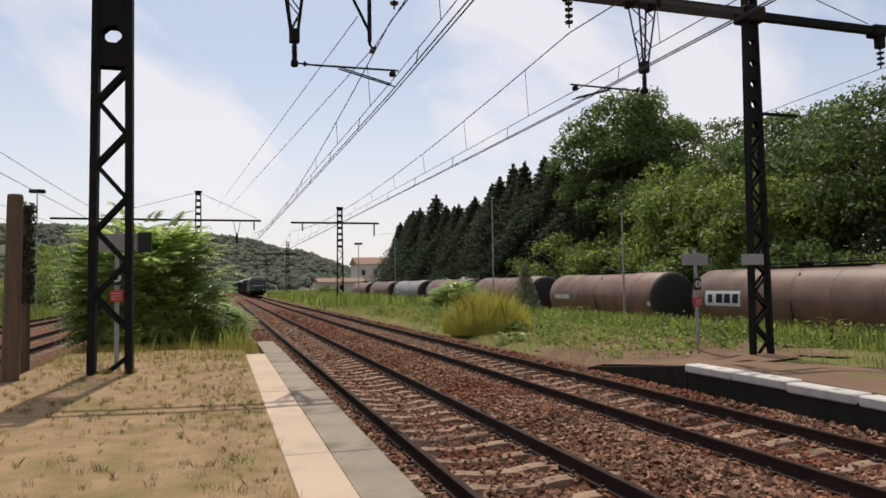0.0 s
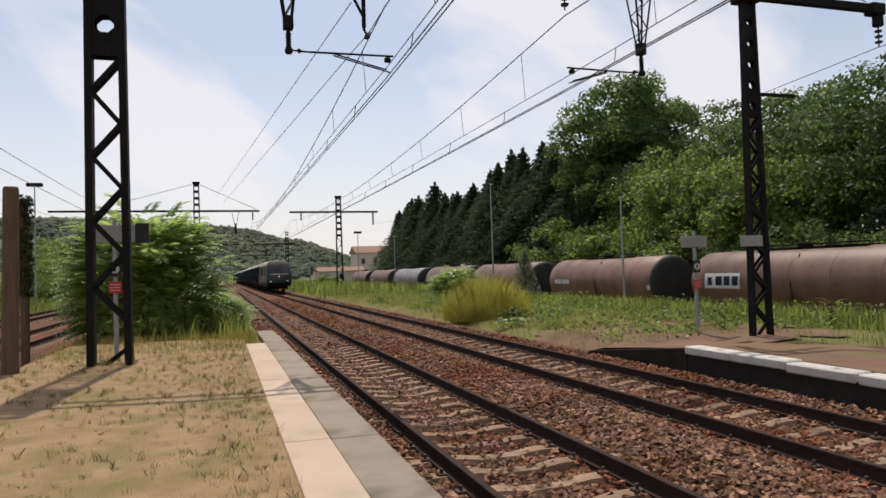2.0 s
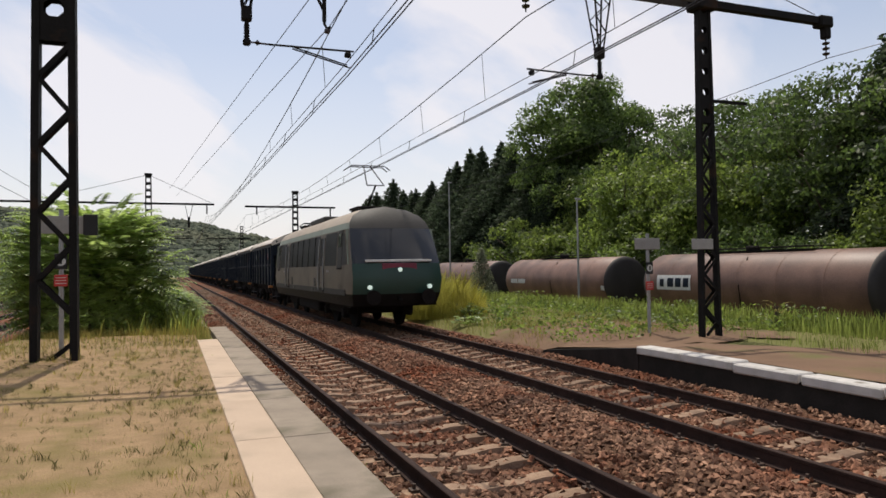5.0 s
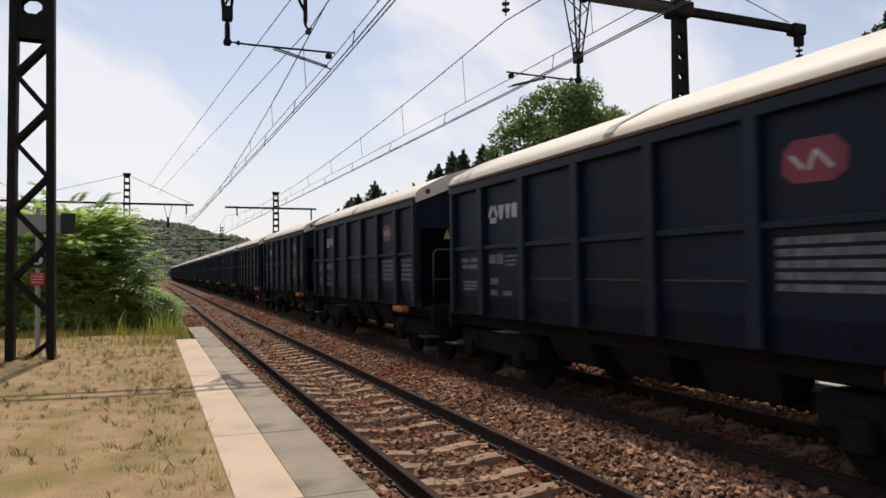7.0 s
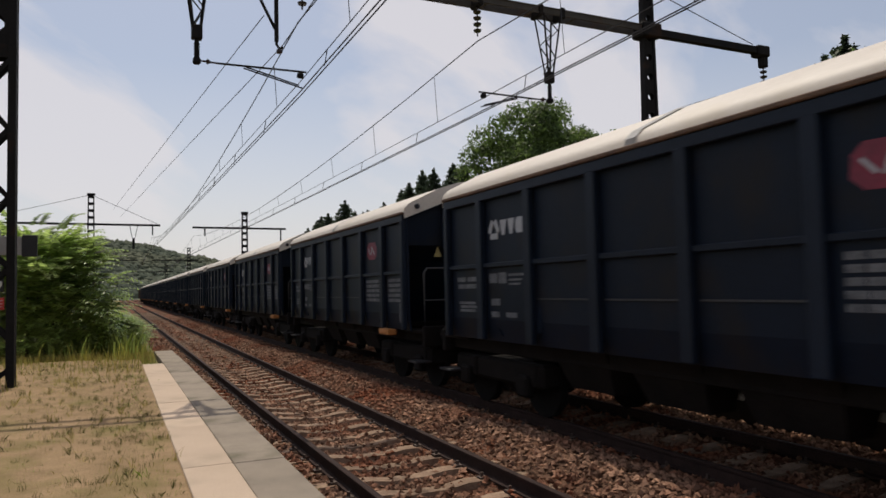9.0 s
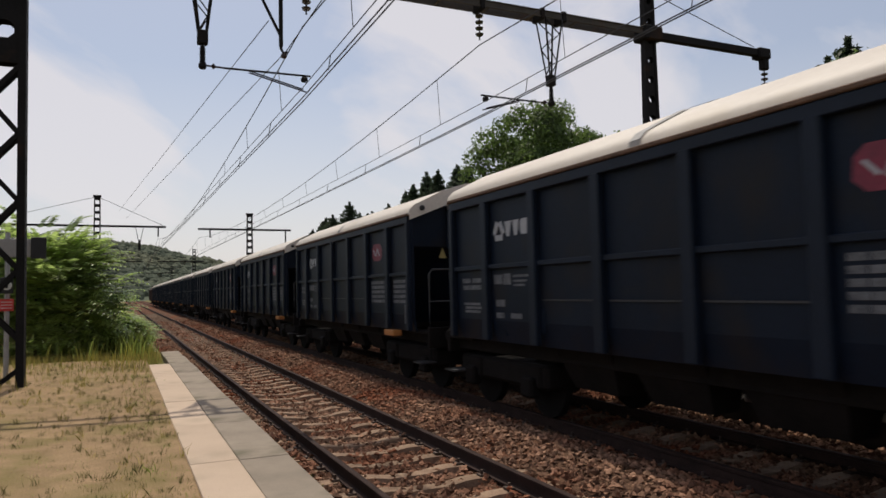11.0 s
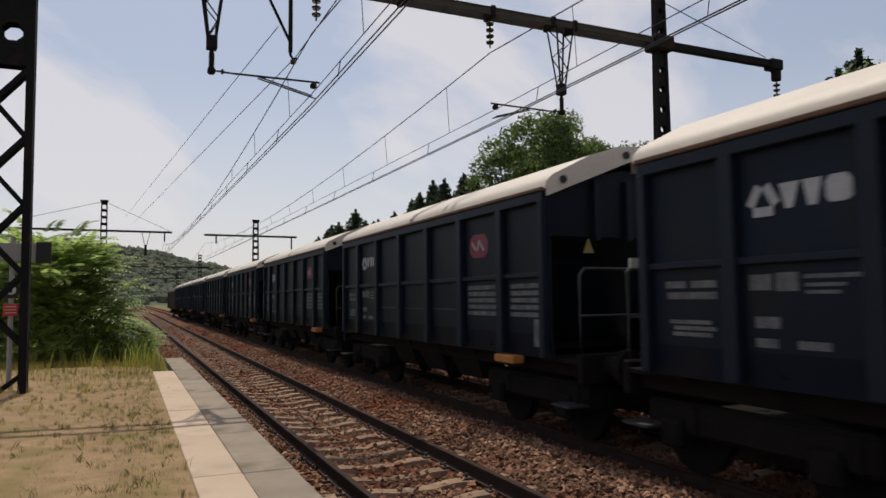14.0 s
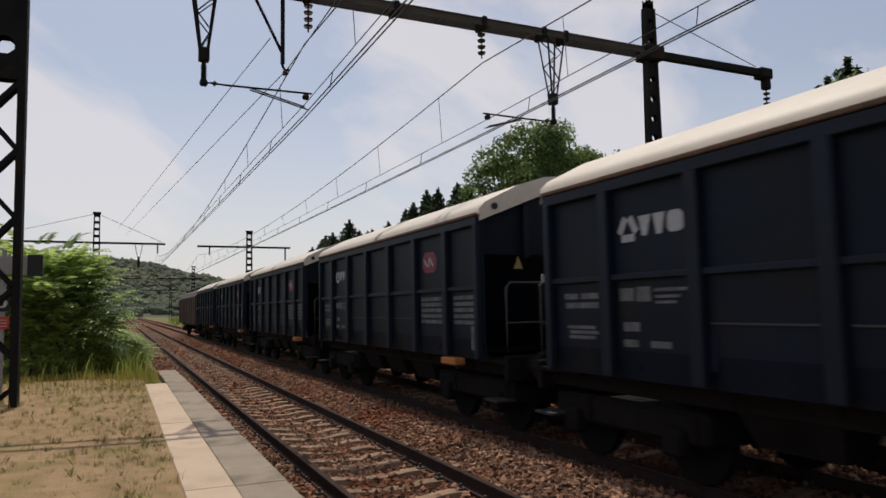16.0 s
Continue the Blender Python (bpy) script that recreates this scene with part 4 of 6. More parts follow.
def t_mast(x, y, z0, top, arm_z, arm_l, arm_r, label, drops=()):
    t = thing("catenary_mast", label, "catenary mast", pose(x, y, z0), "distant catenary masts")
    h = top - z0
    w0, w1 = 0.62, 0.42
    for s in (-1, 1):
        part("leg", bar(B(), (s * w0 / 2, 0, 0), (s * w1 / 2, 0, h), 0.10, 0.3, up=(0, 1, 0)), M["steel"], t)
    zs, k = 0.2, 0
    while zs < h - 0.1:
        lattice = zs < h * 0.55
        step = 0.7 if lattice else 0.62
        w = (w0 + (w1 - w0) * zs / h) / 2
        if lattice:
            s = 1 if k % 2 else -1
            bm = bar(B(), (s * w, 0, zs), (-s * w, 0, min(zs + step, h)), 0.06, 0.05, up=(0, 1, 0))
        else:
            bm = box(B(), -w, w, -0.12, 0.12, zs, zs + 0.24)
        part("lacing_bar" if lattice else "tie_plate", bm, M["steel"], t)
        zs += step
        k += 1
    part("crossarm", box(B(), arm_l - x, arm_r - x, -0.08, 0.08, arm_z - z0 - 0.09, arm_z - z0 + 0.09), M["steel"], t)
    part("cap", box(B(), -w1 / 2 - 0.12, w1 / 2 + 0.12, -0.15, 0.15, h - 0.1, h + 0.08), M["steel"], t)
    for dx, ln, wide in drops:
        bm = B()
        if wide:
            for s in (-1, 1):
                bar(bm, (dx - x + s * 0.35, 0, arm_z - z0), (dx - x + s * 0.08, 0, arm_z - z0 - ln * 0.6), 0.05)
            bar(bm, (dx - x, 0, arm_z - z0 - ln * 0.55), (dx - x, 0, arm_z - z0 - ln), 0.2)
        else:
            bar(bm, (dx - x, 0, arm_z - z0), (dx - x, 0, arm_z - z0 - ln), 0.12)
        part("hanger", bm, M["steel"], t)
    return t


t_mast(-5.0, 70, -0.2, 11.0, 8.3, -17.5, 0.75, "distant lattice mast with a long crossarm over the tracks", ((-1.5, 2.2, True), (0.1, 0.9, False), (-12.6, 2.2, True)))
t_mast(8.4, 70, -0.1, 9.7, 8.17, 3.6, 12.4, "distant lattice mast with a crossarm beside the far track", ((4.7, 0.8, False), (11.9, 1.3, False)))
t_mast(-7.4, 130, -0.2, 9.9, 7.8, -16, 0.4, "distant lattice mast with a crossarm against the hill", ((-5, 1.5, True),))
t_mast(8.6, 130, -0.2, 9.9, 7.8, 2.6, 10.2, "distant lattice mast with a crossarm against the hill", ())
t_mast(8.6, 190, -0.2, 9.3, 7.6, 2.6, 10.2, "distant lattice mast against the hill", ())
single("stay_cable", rod(B(), [(-5.0, 70, 10.95), (0.5, 70, 8.45)], 0.02, 5), M["wire"], "thin stay cable from the mast top", "cable", group="overhead wires")
single("stay_cable", rod(B(), [(-5.0, 70, 10.95), (-14.0, 70, 8.4)], 0.02, 5), M["wire"], "thin stay cable from the mast top", "cable", group="overhead wires")


# ---------------------------------------------------------------- tank wagons on the siding
def tank_wagon(m, shell, label, sign):
    t = thing("tank_wagon", label, "tank wagon", m, "tank wagons")
    L, r, zc = 12.8, 1.45, 2.62
    seg, bm = 36, B()
    ends = [(-L / 2, 0.25), (-L / 2 + 0.05, 0.8), (-L / 2 + 0.14, 0.96), (-L / 2 + 0.3, 1.0)]
    mids = [(-L / 2 + 0.3 + (L - 0.6) * k / 6, 1.0) for k in range(1, 6)]
    secs = ends + mids + [(-a, b) for a, b in ends[::-1]]
    rings = [[bm.verts.new((math.cos(k * math.tau / seg) * r * q, y, zc + math.sin(k * math.tau / seg) * r * q)) for k in range(seg)] for y, q in secs]
    for i, (a, b) in enumerate(zip(rings, rings[1:])):
        for k in range(seg):
            f = bm.faces.new((a[k], b[k], b[(k + 1) % seg], a[(k + 1) % seg]))
            f.material_index = 1 if i < 3 or i >= len(rings) - 4 else 0
    for ring in (rings[0], rings[-1]):
        bm.faces.new(ring).material_index = 1
    bmesh.ops.recalc_face_normals(bm, faces=bm.faces[:])
    part("tank", bm, [shell, M["tankend"]], t, smooth=True)
    for y in (-4.3, -2.1, 0, 2.1, 4.3):
        bm = B()
        a = [[bm.verts.new((math.cos(k * math.tau / seg) * (r + 0.012), y + dy, zc + math.sin(k * math.tau / seg) * (r + 0.012))) for k in range(seg)] for dy in (-0.03, 0.03)]
        for k in range(seg):
            bm.faces.new((a[0][k], a[1][k], a[1][(k + 1) % seg], a[0][(k + 1) % seg]))
        part("weld_band", bm, shell, t, smooth=True)
    for s in (-1, 1):
        part("roof_rail", rod(B(), [(s * 0.55, -3.2, zc + r - 0.05), (s * 0.55, -3.2, zc + r + 0.16), (s * 0.55, 3.2, zc + r + 0.16), (s * 0.55, 3.2, zc + r - 0.05)], 0.02, 6), M["under"], t)
    part("walkway", box(B(), -0.4, 0.4, -3.0, 3.0, zc + r, zc + r + 0.05), M["under"], t, "dark catwalk on the tank top")
    part("manhole", rod(B(), [(0, 0.4, zc + r - 0.1), (0, 0.4, zc + r + 0.22), (0, 0.4, zc + r + 0.27)], 0.3, 14, radii=[0.3, 0.3, 0.2]), M["under"], t)
    part("underframe", box(B(), -1.2, 1.2, -L / 2 - 0.3, L / 2 + 0.3, 0.95, 1.18, 0.02), M["under"], t)
    for y in (-4.6, 4.6):
        part("bogie", box(B(), -1.1, 1.1, y - 1.35, y + 1.35, 0.42, 0.85, 0.05), M["under"], t)
        for dy in (-0.9, 0.9):
            for s in (-1, 1):
                part("wheel", rod(B(), [(s * 0.68, y + dy, 0.46), (s * 0.82, y + dy, 0.46)], 0.46, 18), M["under"], t)
    for y in (-L / 2 - 0.3, L / 2 + 0.3):
        for s in (-0.87, 0.87):
            q = 1 if y > 0 else -1
            part("buffer", rod(B(), [(s, y, 1.06), (s, y + q * 0.5, 1.06), (s, y + q * 0.5, 1.06), (s, y + q * 0.56, 1.06)], 0.1, 10, radii=[0.1, 0.1, 0.22, 0.22]), M["under"], t)
    part("ladder", rod(B(), [(-1.25, -0.2, 1.1), (-1.46, -0.2, zc), (-0.9, -0.2, zc + 1.2)], 0.025, 6), M["under"], t)
    for y0, y1, z0, z1, mat in sign:
        a0 = math.asin((z0 - zc) / r)
        a1 = math.asin((z1 - zc) / r)
        bm = B()
        n = 6
        rows = [[bm.verts.new((-math.cos(a0 + (a1 - a0) * k / n) * (r + off), y, zc + math.sin(a0 + (a1 - a0) * k / n) * (r + off))) for k in range(n + 1)] for y in (y0, y1) for off in (0.016 if mat != "navy" else 0.022,)]
        for k in range(n):
            bm.faces.new((rows[0][k], rows[0][k + 1], rows[1][k + 1], rows[1][k]))
        part("plate" if mat != "navy" else "emblem_stroke", bm, M[{"navy": "hopper"}.get(mat, mat)], t, "pale painted panel" if mat != "navy" else "dark blue emblem shape")
    return t


# the pale panel with the dark emblem strokes on the nearest wagon
PANEL = [(2.75, 5.15, 2.36, 3.06, "signwhite")] + [(a, b, c, d, "navy") for a, b, c, d in ((4.62, 4.92, 2.50, 2.88), (3.92, 4.36, 2.50, 2.92), (3.40, 3.80, 2.50, 2.92), (2.87, 3.25, 2.50, 2.92))]
SMALL = [(3.2, 4.2, 2.46, 2.74, "signwhite"), (4.3, 5.3, 2.46, 2.74, "signwhite"), (-6.1, -5.8, 2.2, 2.45, "signwhite")]
for k in range(7):
    shell = M["tankgrey"] if k in (4,) else M["tank"]
    lab = "pale grey dusty tank wagon on the siding" if k == 4 else ("rusty brown tank wagon with a pale lettered panel" if k == 0 else "rusty brown tank wagon standing in tall grass")
    tank_wagon(pose(SIDING, 23.45 + 15.85 * k, SIDING_Z), shell, lab, PANEL if k == 0 else SMALL)
tank_wagon(pose(SIDING, 23.45 - 15.85, SIDING_Z), M["tank"], "rusty brown tank wagon standing in tall grass", SMALL)


# ---------------------------------------------------------------- the passing train
def bogie(t, y, half, r=0.46, x=0.0):
    part("bogie_frame", box(B(), -1.12, 1.12, y - half - 0.45, y + half + 0.45, 0.45, 0.80, 0.05), M["under"], t)
    for dy in (-half, half):
        for s in (-1, 1):
            part("wheel", rod(B(), [(s * 0.69, y + dy, r), (s * 0.82, y + dy, r)], r, 20), M["under"], t)
        for s in (-1, 1):
            part("axle_box", box(B(), s * 1.12 - 0.09, s * 1.12 + 0.09, y + dy - 0.16, y + dy + 0.16, 0.32, 0.62, 0.04), M["under"], t)
            part("spring", rod(B(), [(s * 1.1, y + dy - 0.28, 0.5), (s * 1.1, y + dy - 0.28, 0.78)], 0.07, 8), M["under"], t)


def buffers(t, y, z=1.05):
    q = 1 if y > 0 else -1
    for s in (-0.87, 0.87):
        part("buffer", rod(B(), [(s, y, z), (s, y + q * 0.32, z), (s, y + q * 0.32, z), (s, y + q * 0.40, z)], 0.1, 12, radii=[0.12, 0.12, 0.23, 0.23]), M["under"], t)
    part("coupling", rod(B(), [(0, y, z), (0, y + q * 0.38, z - 0.12)], 0.05, 8), M["under"], t)


ROOF_P = [(-1.47, 3.36), (-1.46, 3.45), (-1.36, 3.55), (-0.75, 3.85), (-0.28, 4.0), (0.0, 4.03), (0.28, 4.0), (0.75, 3.85), (1.36, 3.55), (1.46, 3.45), (1.47, 3.36)]


def hopper_wagon():
    t = thing("hopper_wagon", "dark blue ribbed covered hopper wagon with a white roof", "freight wagon", group="hopper wagons of the train")
    L = 4.72
    for s in (-1, 1):
        bm = B()
        x = s * 1.40
        prof = [(x, 3.36), (x, 1.42), (x - s * 0.06, 1.10), (x - s * 0.10, 1.10), (x - s * 0.05, 1.42), (x - s * 0.05, 3.36)]
        prism(bm, prof, -L, L)
        bmesh.ops.recalc_face_normals(bm, faces=bm.faces[:])
        part("side_wall", bm, M["hopper"], t)
        for y in (-4.66, -3.5, -2.13, -0.72, 0.72, 2.13, 3.5, 4.66):
            w = 0.06 if abs(y) > 4 else 0.085
            bm = box(B(), min(x, x + s * 0.10), max(x, x + s * 0.10), y - w, y + w, 1.12, 3.22, 0.015)
            part("rib", bm, M["rib"], t)
        part("middle_rail", box(B(), min(x, x + s * 0.06), max(x, x + s * 0.06), -L, L, 2.19, 2.26, 0.01), M["rib"], t)
        part("top_flange", box(B(), min(x - s * 0.02, x + s * 0.09), max(x - s * 0.02, x + s * 0.09), -L, L, 3.20, 3.33, 0.01), M["rib"], t)
        part("rain_gutter", box(B(), min(x, x + s * 0.11), max(x, x + s * 0.11), -L - 0.02, L + 0.02, 3.335, 3.385, 0.01), M["rust"], t, "rusty gutter under the roof edge")
        part("sole_bar", box(B(), s * 1.05 - 0.07, s * 1.05 + 0.07, -5.2, 5.2, 0.88, 1.12, 0.01), M["under"], t)
        # pressed seams in the lower panels
        bm = B()
        for ya, yb in ((-0.6, 0.6), (0.85, 2.0), (-2.0, -0.85)):
            box(bm, min(x, x + s * 0.02), max(x, x + s * 0.02), ya, yb, 1.72, 1.74)
        part("panel_seam", bm, M["pipe"], t)
        # lettering panels
        for ya, yb in ((-3.36, -2.3), (-4.5, -3.68)):
            bm = B()
            for k in range(5):
                z = 2.08 - 0.10 * k
                y = ya + 0.02
                while y < yb:
                    e = min(y + 0.28 + 0.2 * ((k * 7 + int(y * 10)) % 3) / 2, yb)
                    box(bm, min(x, x + s * 0.006), max(x, x + s * 0.006), y, e - 0.018, z - 0.032, z + 0.032)
                    y = e
            part("lettering_block", bm, M["white"], t, "white unreadable lettering lines")
        bm = B()
        bm.faces.new([bm.verts.new((x + s * 0.006, y, z)) for y, z in ((-3.02, 2.62), (-3.04, 2.80), (-2.92, 2.92), (-2.52, 2.93), (-2.42, 2.84), (-2.40, 2.66), (-2.52, 2.56), (-2.9, 2.55))])
        part("emblem_patch", bm, M["pink"], t, "faded dull red emblem patch")
        for ya, za, yb, zb in ((-2.90, 2.66, -2.74, 2.82), (-2.74, 2.82, -2.68, 2.66), (-2.62, 2.68, -2.50, 2.80)):
            part("emblem_stroke", bar(B(), (x + s * 0.009, ya, za), (x + s * 0.009, yb, zb), 0.035, 0.012, up=(1, 0, 0)), M["logo"], t)
        # pale emblem: a three-armed mark and three block shapes
        X = x + s * 0.006
        corner = [(3.15 + 0.20 * math.cos(math.radians(90 + 120 * k)), 2.74 + 0.19 * math.sin(math.radians(90 + 120 * k))) for k in range(3)]
        for k in range(3):
            (ya, za), (yb, zb) = corner[k], corner[(k + 1) % 3]
            part("emblem_arm", bar(B(), (X, ya + (yb - ya) * 0.2, za + (zb - za) * 0.2), (X, ya + (yb - ya) * 0.8, za + (zb - za) * 0.8), 0.085, 0.012, up=(1, 0, 0)), M["logo"], t)
        for shape in (((2.98, 2.87), (2.78, 2.87), (2.85, 2.65), (2.92, 2.65)), ((2.75, 2.87), (2.57, 2.87), (2.62, 2.65), (2.70, 2.65)), ((2.50, 2.87), (2.36, 2.87), (2.31, 2.82), (2.31, 2.68), (2.36, 2.65), (2.50, 2.65), (2.54, 2.70), (2.54, 2.82))):
            bm = B()
            bm.faces.new([bm.verts.new((X, y, z)) for y, z in shape])
            part("emblem_block", bm, M["logo"], t, "pale emblem block")
        for ya, yb, z, hgt in ((4.40, 4.12, 2.03, 0.07), (4.05, 3.72, 2.03, 0.07), (4.38, 3.72, 1.92, 0.07), (4.35, 3.8, 1.66, 0.04), (4.30, 3.74, 1.60, 0.04), (4.32, 3.8, 1.54, 0.04), (3.33, 3.10, 2.03, 0.14), (3.05, 2.83, 2.03, 0.16), (2.78, 2.22, 2.07, 0.035), (2.76, 2.40, 2.0, 0.03), (2.76, 2.45, 1.94, 0.03), (3.28, 3.02, 1.68, 0.10), (3.28, 3.05, 1.50, 0.08), (2.85, 2.55, 1.50, 0.07)):
            part("marking_bar", box(B(), min(x, x + s * 0.006), max(x, x + s * 0.006), yb, ya, z - hgt / 2, z + hgt / 2), M["white"], t, "small faded data marking")
        part("notice_panel", box(B(), min(x, x + s * 0.01), max(x, x + s * 0.01), 1.95, 2.28, 1.28, 1.62), M["rib"], t)
        part("label_board", box(B(), min(x, x + s * 0.03), max(x, x + s * 0.03), -4.58, -4.38, 1.25, 1.62), M["white"], t, "white label board")
        part("lever_box", box(B(), min(x - s * 0.1, x + s * 0.1), max(x - s * 0.1, x + s * 0.1), -3.9, -3.35, 0.98, 1.10, 0.02), M["orange"], t, "orange painted lever")
    # roof with its end fascias
    bm = B()
    for y0, y1 in ((-L - 0.08, L + 0.08),):
        a = [[bm.verts.new((x, y, z)) for x, z in ROOF_P] for y in np.linspace(y0, y1, 8)]
        for p, q in zip(a, a[1:]):
            for k in range(len(ROOF_P) - 1):
                bm.faces.new((p[k], q[k], q[k + 1], p[k + 1]))
    bmesh.ops.recalc_face_normals(bm, faces=bm.faces[:])
    part("roof", bm, M["roof"], t, "off-white curved steel roof", smooth=True)
    bm = B()
    a = [[bm.verts.new((x * 1.004, y, z + 0.012)) for x, z in ROOF_P] for y in (-0.09, 0.09)]
    for k in range(len(ROOF_P) - 1):
        bm.faces.new((a[0][k], a[1][k], a[1][k + 1], a[0][k + 1]))
    bmesh.ops.recalc_face_normals(bm, faces=bm.faces[:])
    part("roof_joint", bm, M["signgrey"], t, "grey cover strip across the roof")
    part("roof_seam", box(B(), -0.05, 0.05, -L, L, 4.02, 4.045), M["rust"], t)
    for q in (-1, 1):
        bm = B()
        n = len(ROOF_P)
        lower = [(x, 3.25 + 0.58 * (1 - abs(x) / 1.47)) for x, z in ROOF_P]
        a = [bm.verts.new((x, q * (L + 0.085), z)) for x, z in ROOF_P]
        b = [bm.verts.new((x, q * (L + 0.085), min(zz, z - 0.02))) for (x, z), (_, zz) in zip(ROOF_P, lower)]
        for k in range(n - 1):
            bm.faces.new((a[k], a[k + 1], b[k + 1], b[k]))
        part("end_fascia", bm, M["roof"], t)
        # solid black discs imitate the dark inside the fascia's holes
        for x, z in ((-1.2, 3.49), (1.2, 3.49), (-0.14, 3.89), (0.14, 3.89)):
            part("fascia_hole", rod(B(), [(x, q * (L + 0.08), z), (x, q * (L + 0.11), z)], 0.055, 8), M["signblack"], t)
        # end wall: upright above, sloping hopper plate below
        bm = B()
        sec = [(q * (L - 0.12), 3.8), (q * (L - 0.12), 2.75), (q * (L - 0.55), 2.45), (q * (L - 1.7), 1.2)]
        rows = [[bm.verts.new((x, y, z if z < 3.7 else (3.72 if abs(x) < 0.1 else 3.42))) for x in (-1.38, 0.0, 1.38)] for y, z in sec]
        for p, r2 in zip(rows, rows[1:]):
            for k in range(2):
                bm.faces.new((p[k], p[k + 1], r2[k + 1], r2[k]))
        part("end_wall", bm, M["hopper"], t)
        for x in (-0.55, 0.0, 0.55):
            part("end_stiffener", bar(B(), (x, q * (L - 0.08), 2.7), (x, q * (L - 0.08), 3.55), 0.09, 0.08, up=(0, 1, 0)), M["rib"], t)
        for s in (-1, 1):
            bm = B()                                # bracing gusset from the corner post down to the platform
            vs = [bm.verts.new((s * 1.33, q * y, z)) for y, z in ((L - 0.1, 2.6), (L - 0.1, 1.1), (L - 1.4, 1.1))]
            bm.faces.new(vs)
            ext = bmesh.ops.extrude_face_region(bm, geom=bm.faces[:])
            bmesh.ops.translate(bm, verts=[g for g in ext["geom"] if isinstance(g, bmesh.types.BMVert)], vec=(-s * 0.03, 0, 0))
            bmesh.ops.recalc_face_normals(bm, faces=bm.faces[:])
            part("gusset", bm, M["hopper"], t)
        part("end_platform", box(B(), -1.3, 1.3, min(q * 4.3, q * 5.28), max(q * 4.3, q * 5.28), 1.06, 1.12, 0.01), M["under"], t)
        part("head_stock", box(B(), -1.3, 1.3, min(q * 5.16, q * 5.28), max(q * 5.16, q * 5.28), 0.82, 1.2, 0.02), M["under"], t)
        part("handrail", rod(B(), [(-1.25, q * 5.2, 1.1), (-1.25, q * 5.2, 2.2), (-1.18, q * 5.2, 2.28), (0.5, q * 5.2, 2.28), (0.56, q * 5.2, 2.22), (0.56, q * 5.2, 1.1)], 0.022, 6), M["pipe"], t)
        part("handrail", rod(B(), [(-1.25, q * 5.2, 1.68), (0.56, q * 5.2, 1.68)], 0.018, 6), M["pipe"], t)
        part("handrail", rod(B(), [(-0.5, q * 5.2, 1.12), (-0.5, q * 5.2, 2.28)], 0.015, 6), M["pipe"], t)
        part("step", box(B(), -1.42, -1.1, q * 4.95 - 0.2, q * 4.95 + 0.2, 0.52, 0.55), M["pipe"], t)
        part("warning_plate", bm_triangle(-0.72, q * (L - 0.05), 2.52, 0.17, q), M["yellow"], t, "yellow triangular warning plate")
        buffers(t, q * 5.28)
        bogie(t, q * 3.75, 0.9)
    # brake gear at the rear platform and discharge chutes below
    part("air_cylinder", rod(B(), [(-0.95, 4.95, 1.72), (-0.9, 4.95, 1.72), (0.2, 4.95, 1.72), (0.25, 4.95, 1.72)], 0.2, 14, radii=[0.12, 0.21, 0.21, 0.12]), M["cream"], t, "cream painted air cylinder")
    part("pale_strut", bar(B(), (-1.2, 4.78, 2.78), (-0.95, 5.15, 2.32), 0.03, 0.13), M["signwhite"], t, "pale bracket strut")
    part("pale_strut", bar(B(), (-1.25, 5.15, 2.30), (-0.6, 5.15, 2.30), 0.03, 0.11), M["signwhite"], t, "pale bracket strut")
    for y in (-1.5, 0.0, 1.5):
        for s in (-1, 1):
            bm = B()
            vs = [bm.verts.new((s * x, y + dy, z)) for x, dy, z in ((1.2, -0.6, 1.12), (1.2, 0.6, 1.12), (0.95, 0.45, 0.55), (0.95, -0.45, 0.55), (0.5, -0.6, 1.12), (0.5, 0.6, 1.12), (0.6, 0.45, 0.55), (0.6, -0.45, 0.55))]
            for q4 in ((0, 1, 2, 3), (4, 7, 6, 5), (0, 3, 7, 4), (1, 5, 6, 2), (3, 2, 6, 7)):
                bm.faces.new([vs[i] for i in q4])
            bmesh.ops.recalc_face_normals(bm, faces=bm.faces[:])
            part("discharge_chute", bm, M["under"], t)
    part("floor_pan", box(B(), -1.3, 1.3, -3.1, 3.1, 1.10, 1.20), M["under"], t)
    return t


def bm_triangle(x, y, z, s, q):
    bm = B()
    a = [bm.verts.new((x - s / 2, y, z)), bm.verts.new((x + s / 2, y, z)), bm.verts.new((x, y, z + s * 1.2))]
    bm.faces.new(a if q < 0 else a[::-1])
    ext = bmesh.ops.extrude_face_region(bm, geom=bm.faces[:])
    bmesh.ops.translate(bm, verts=[g for g in ext["geom"] if isinstance(g, bmesh.types.BMVert)], vec=(0, q * 0.01, 0))
    return bm


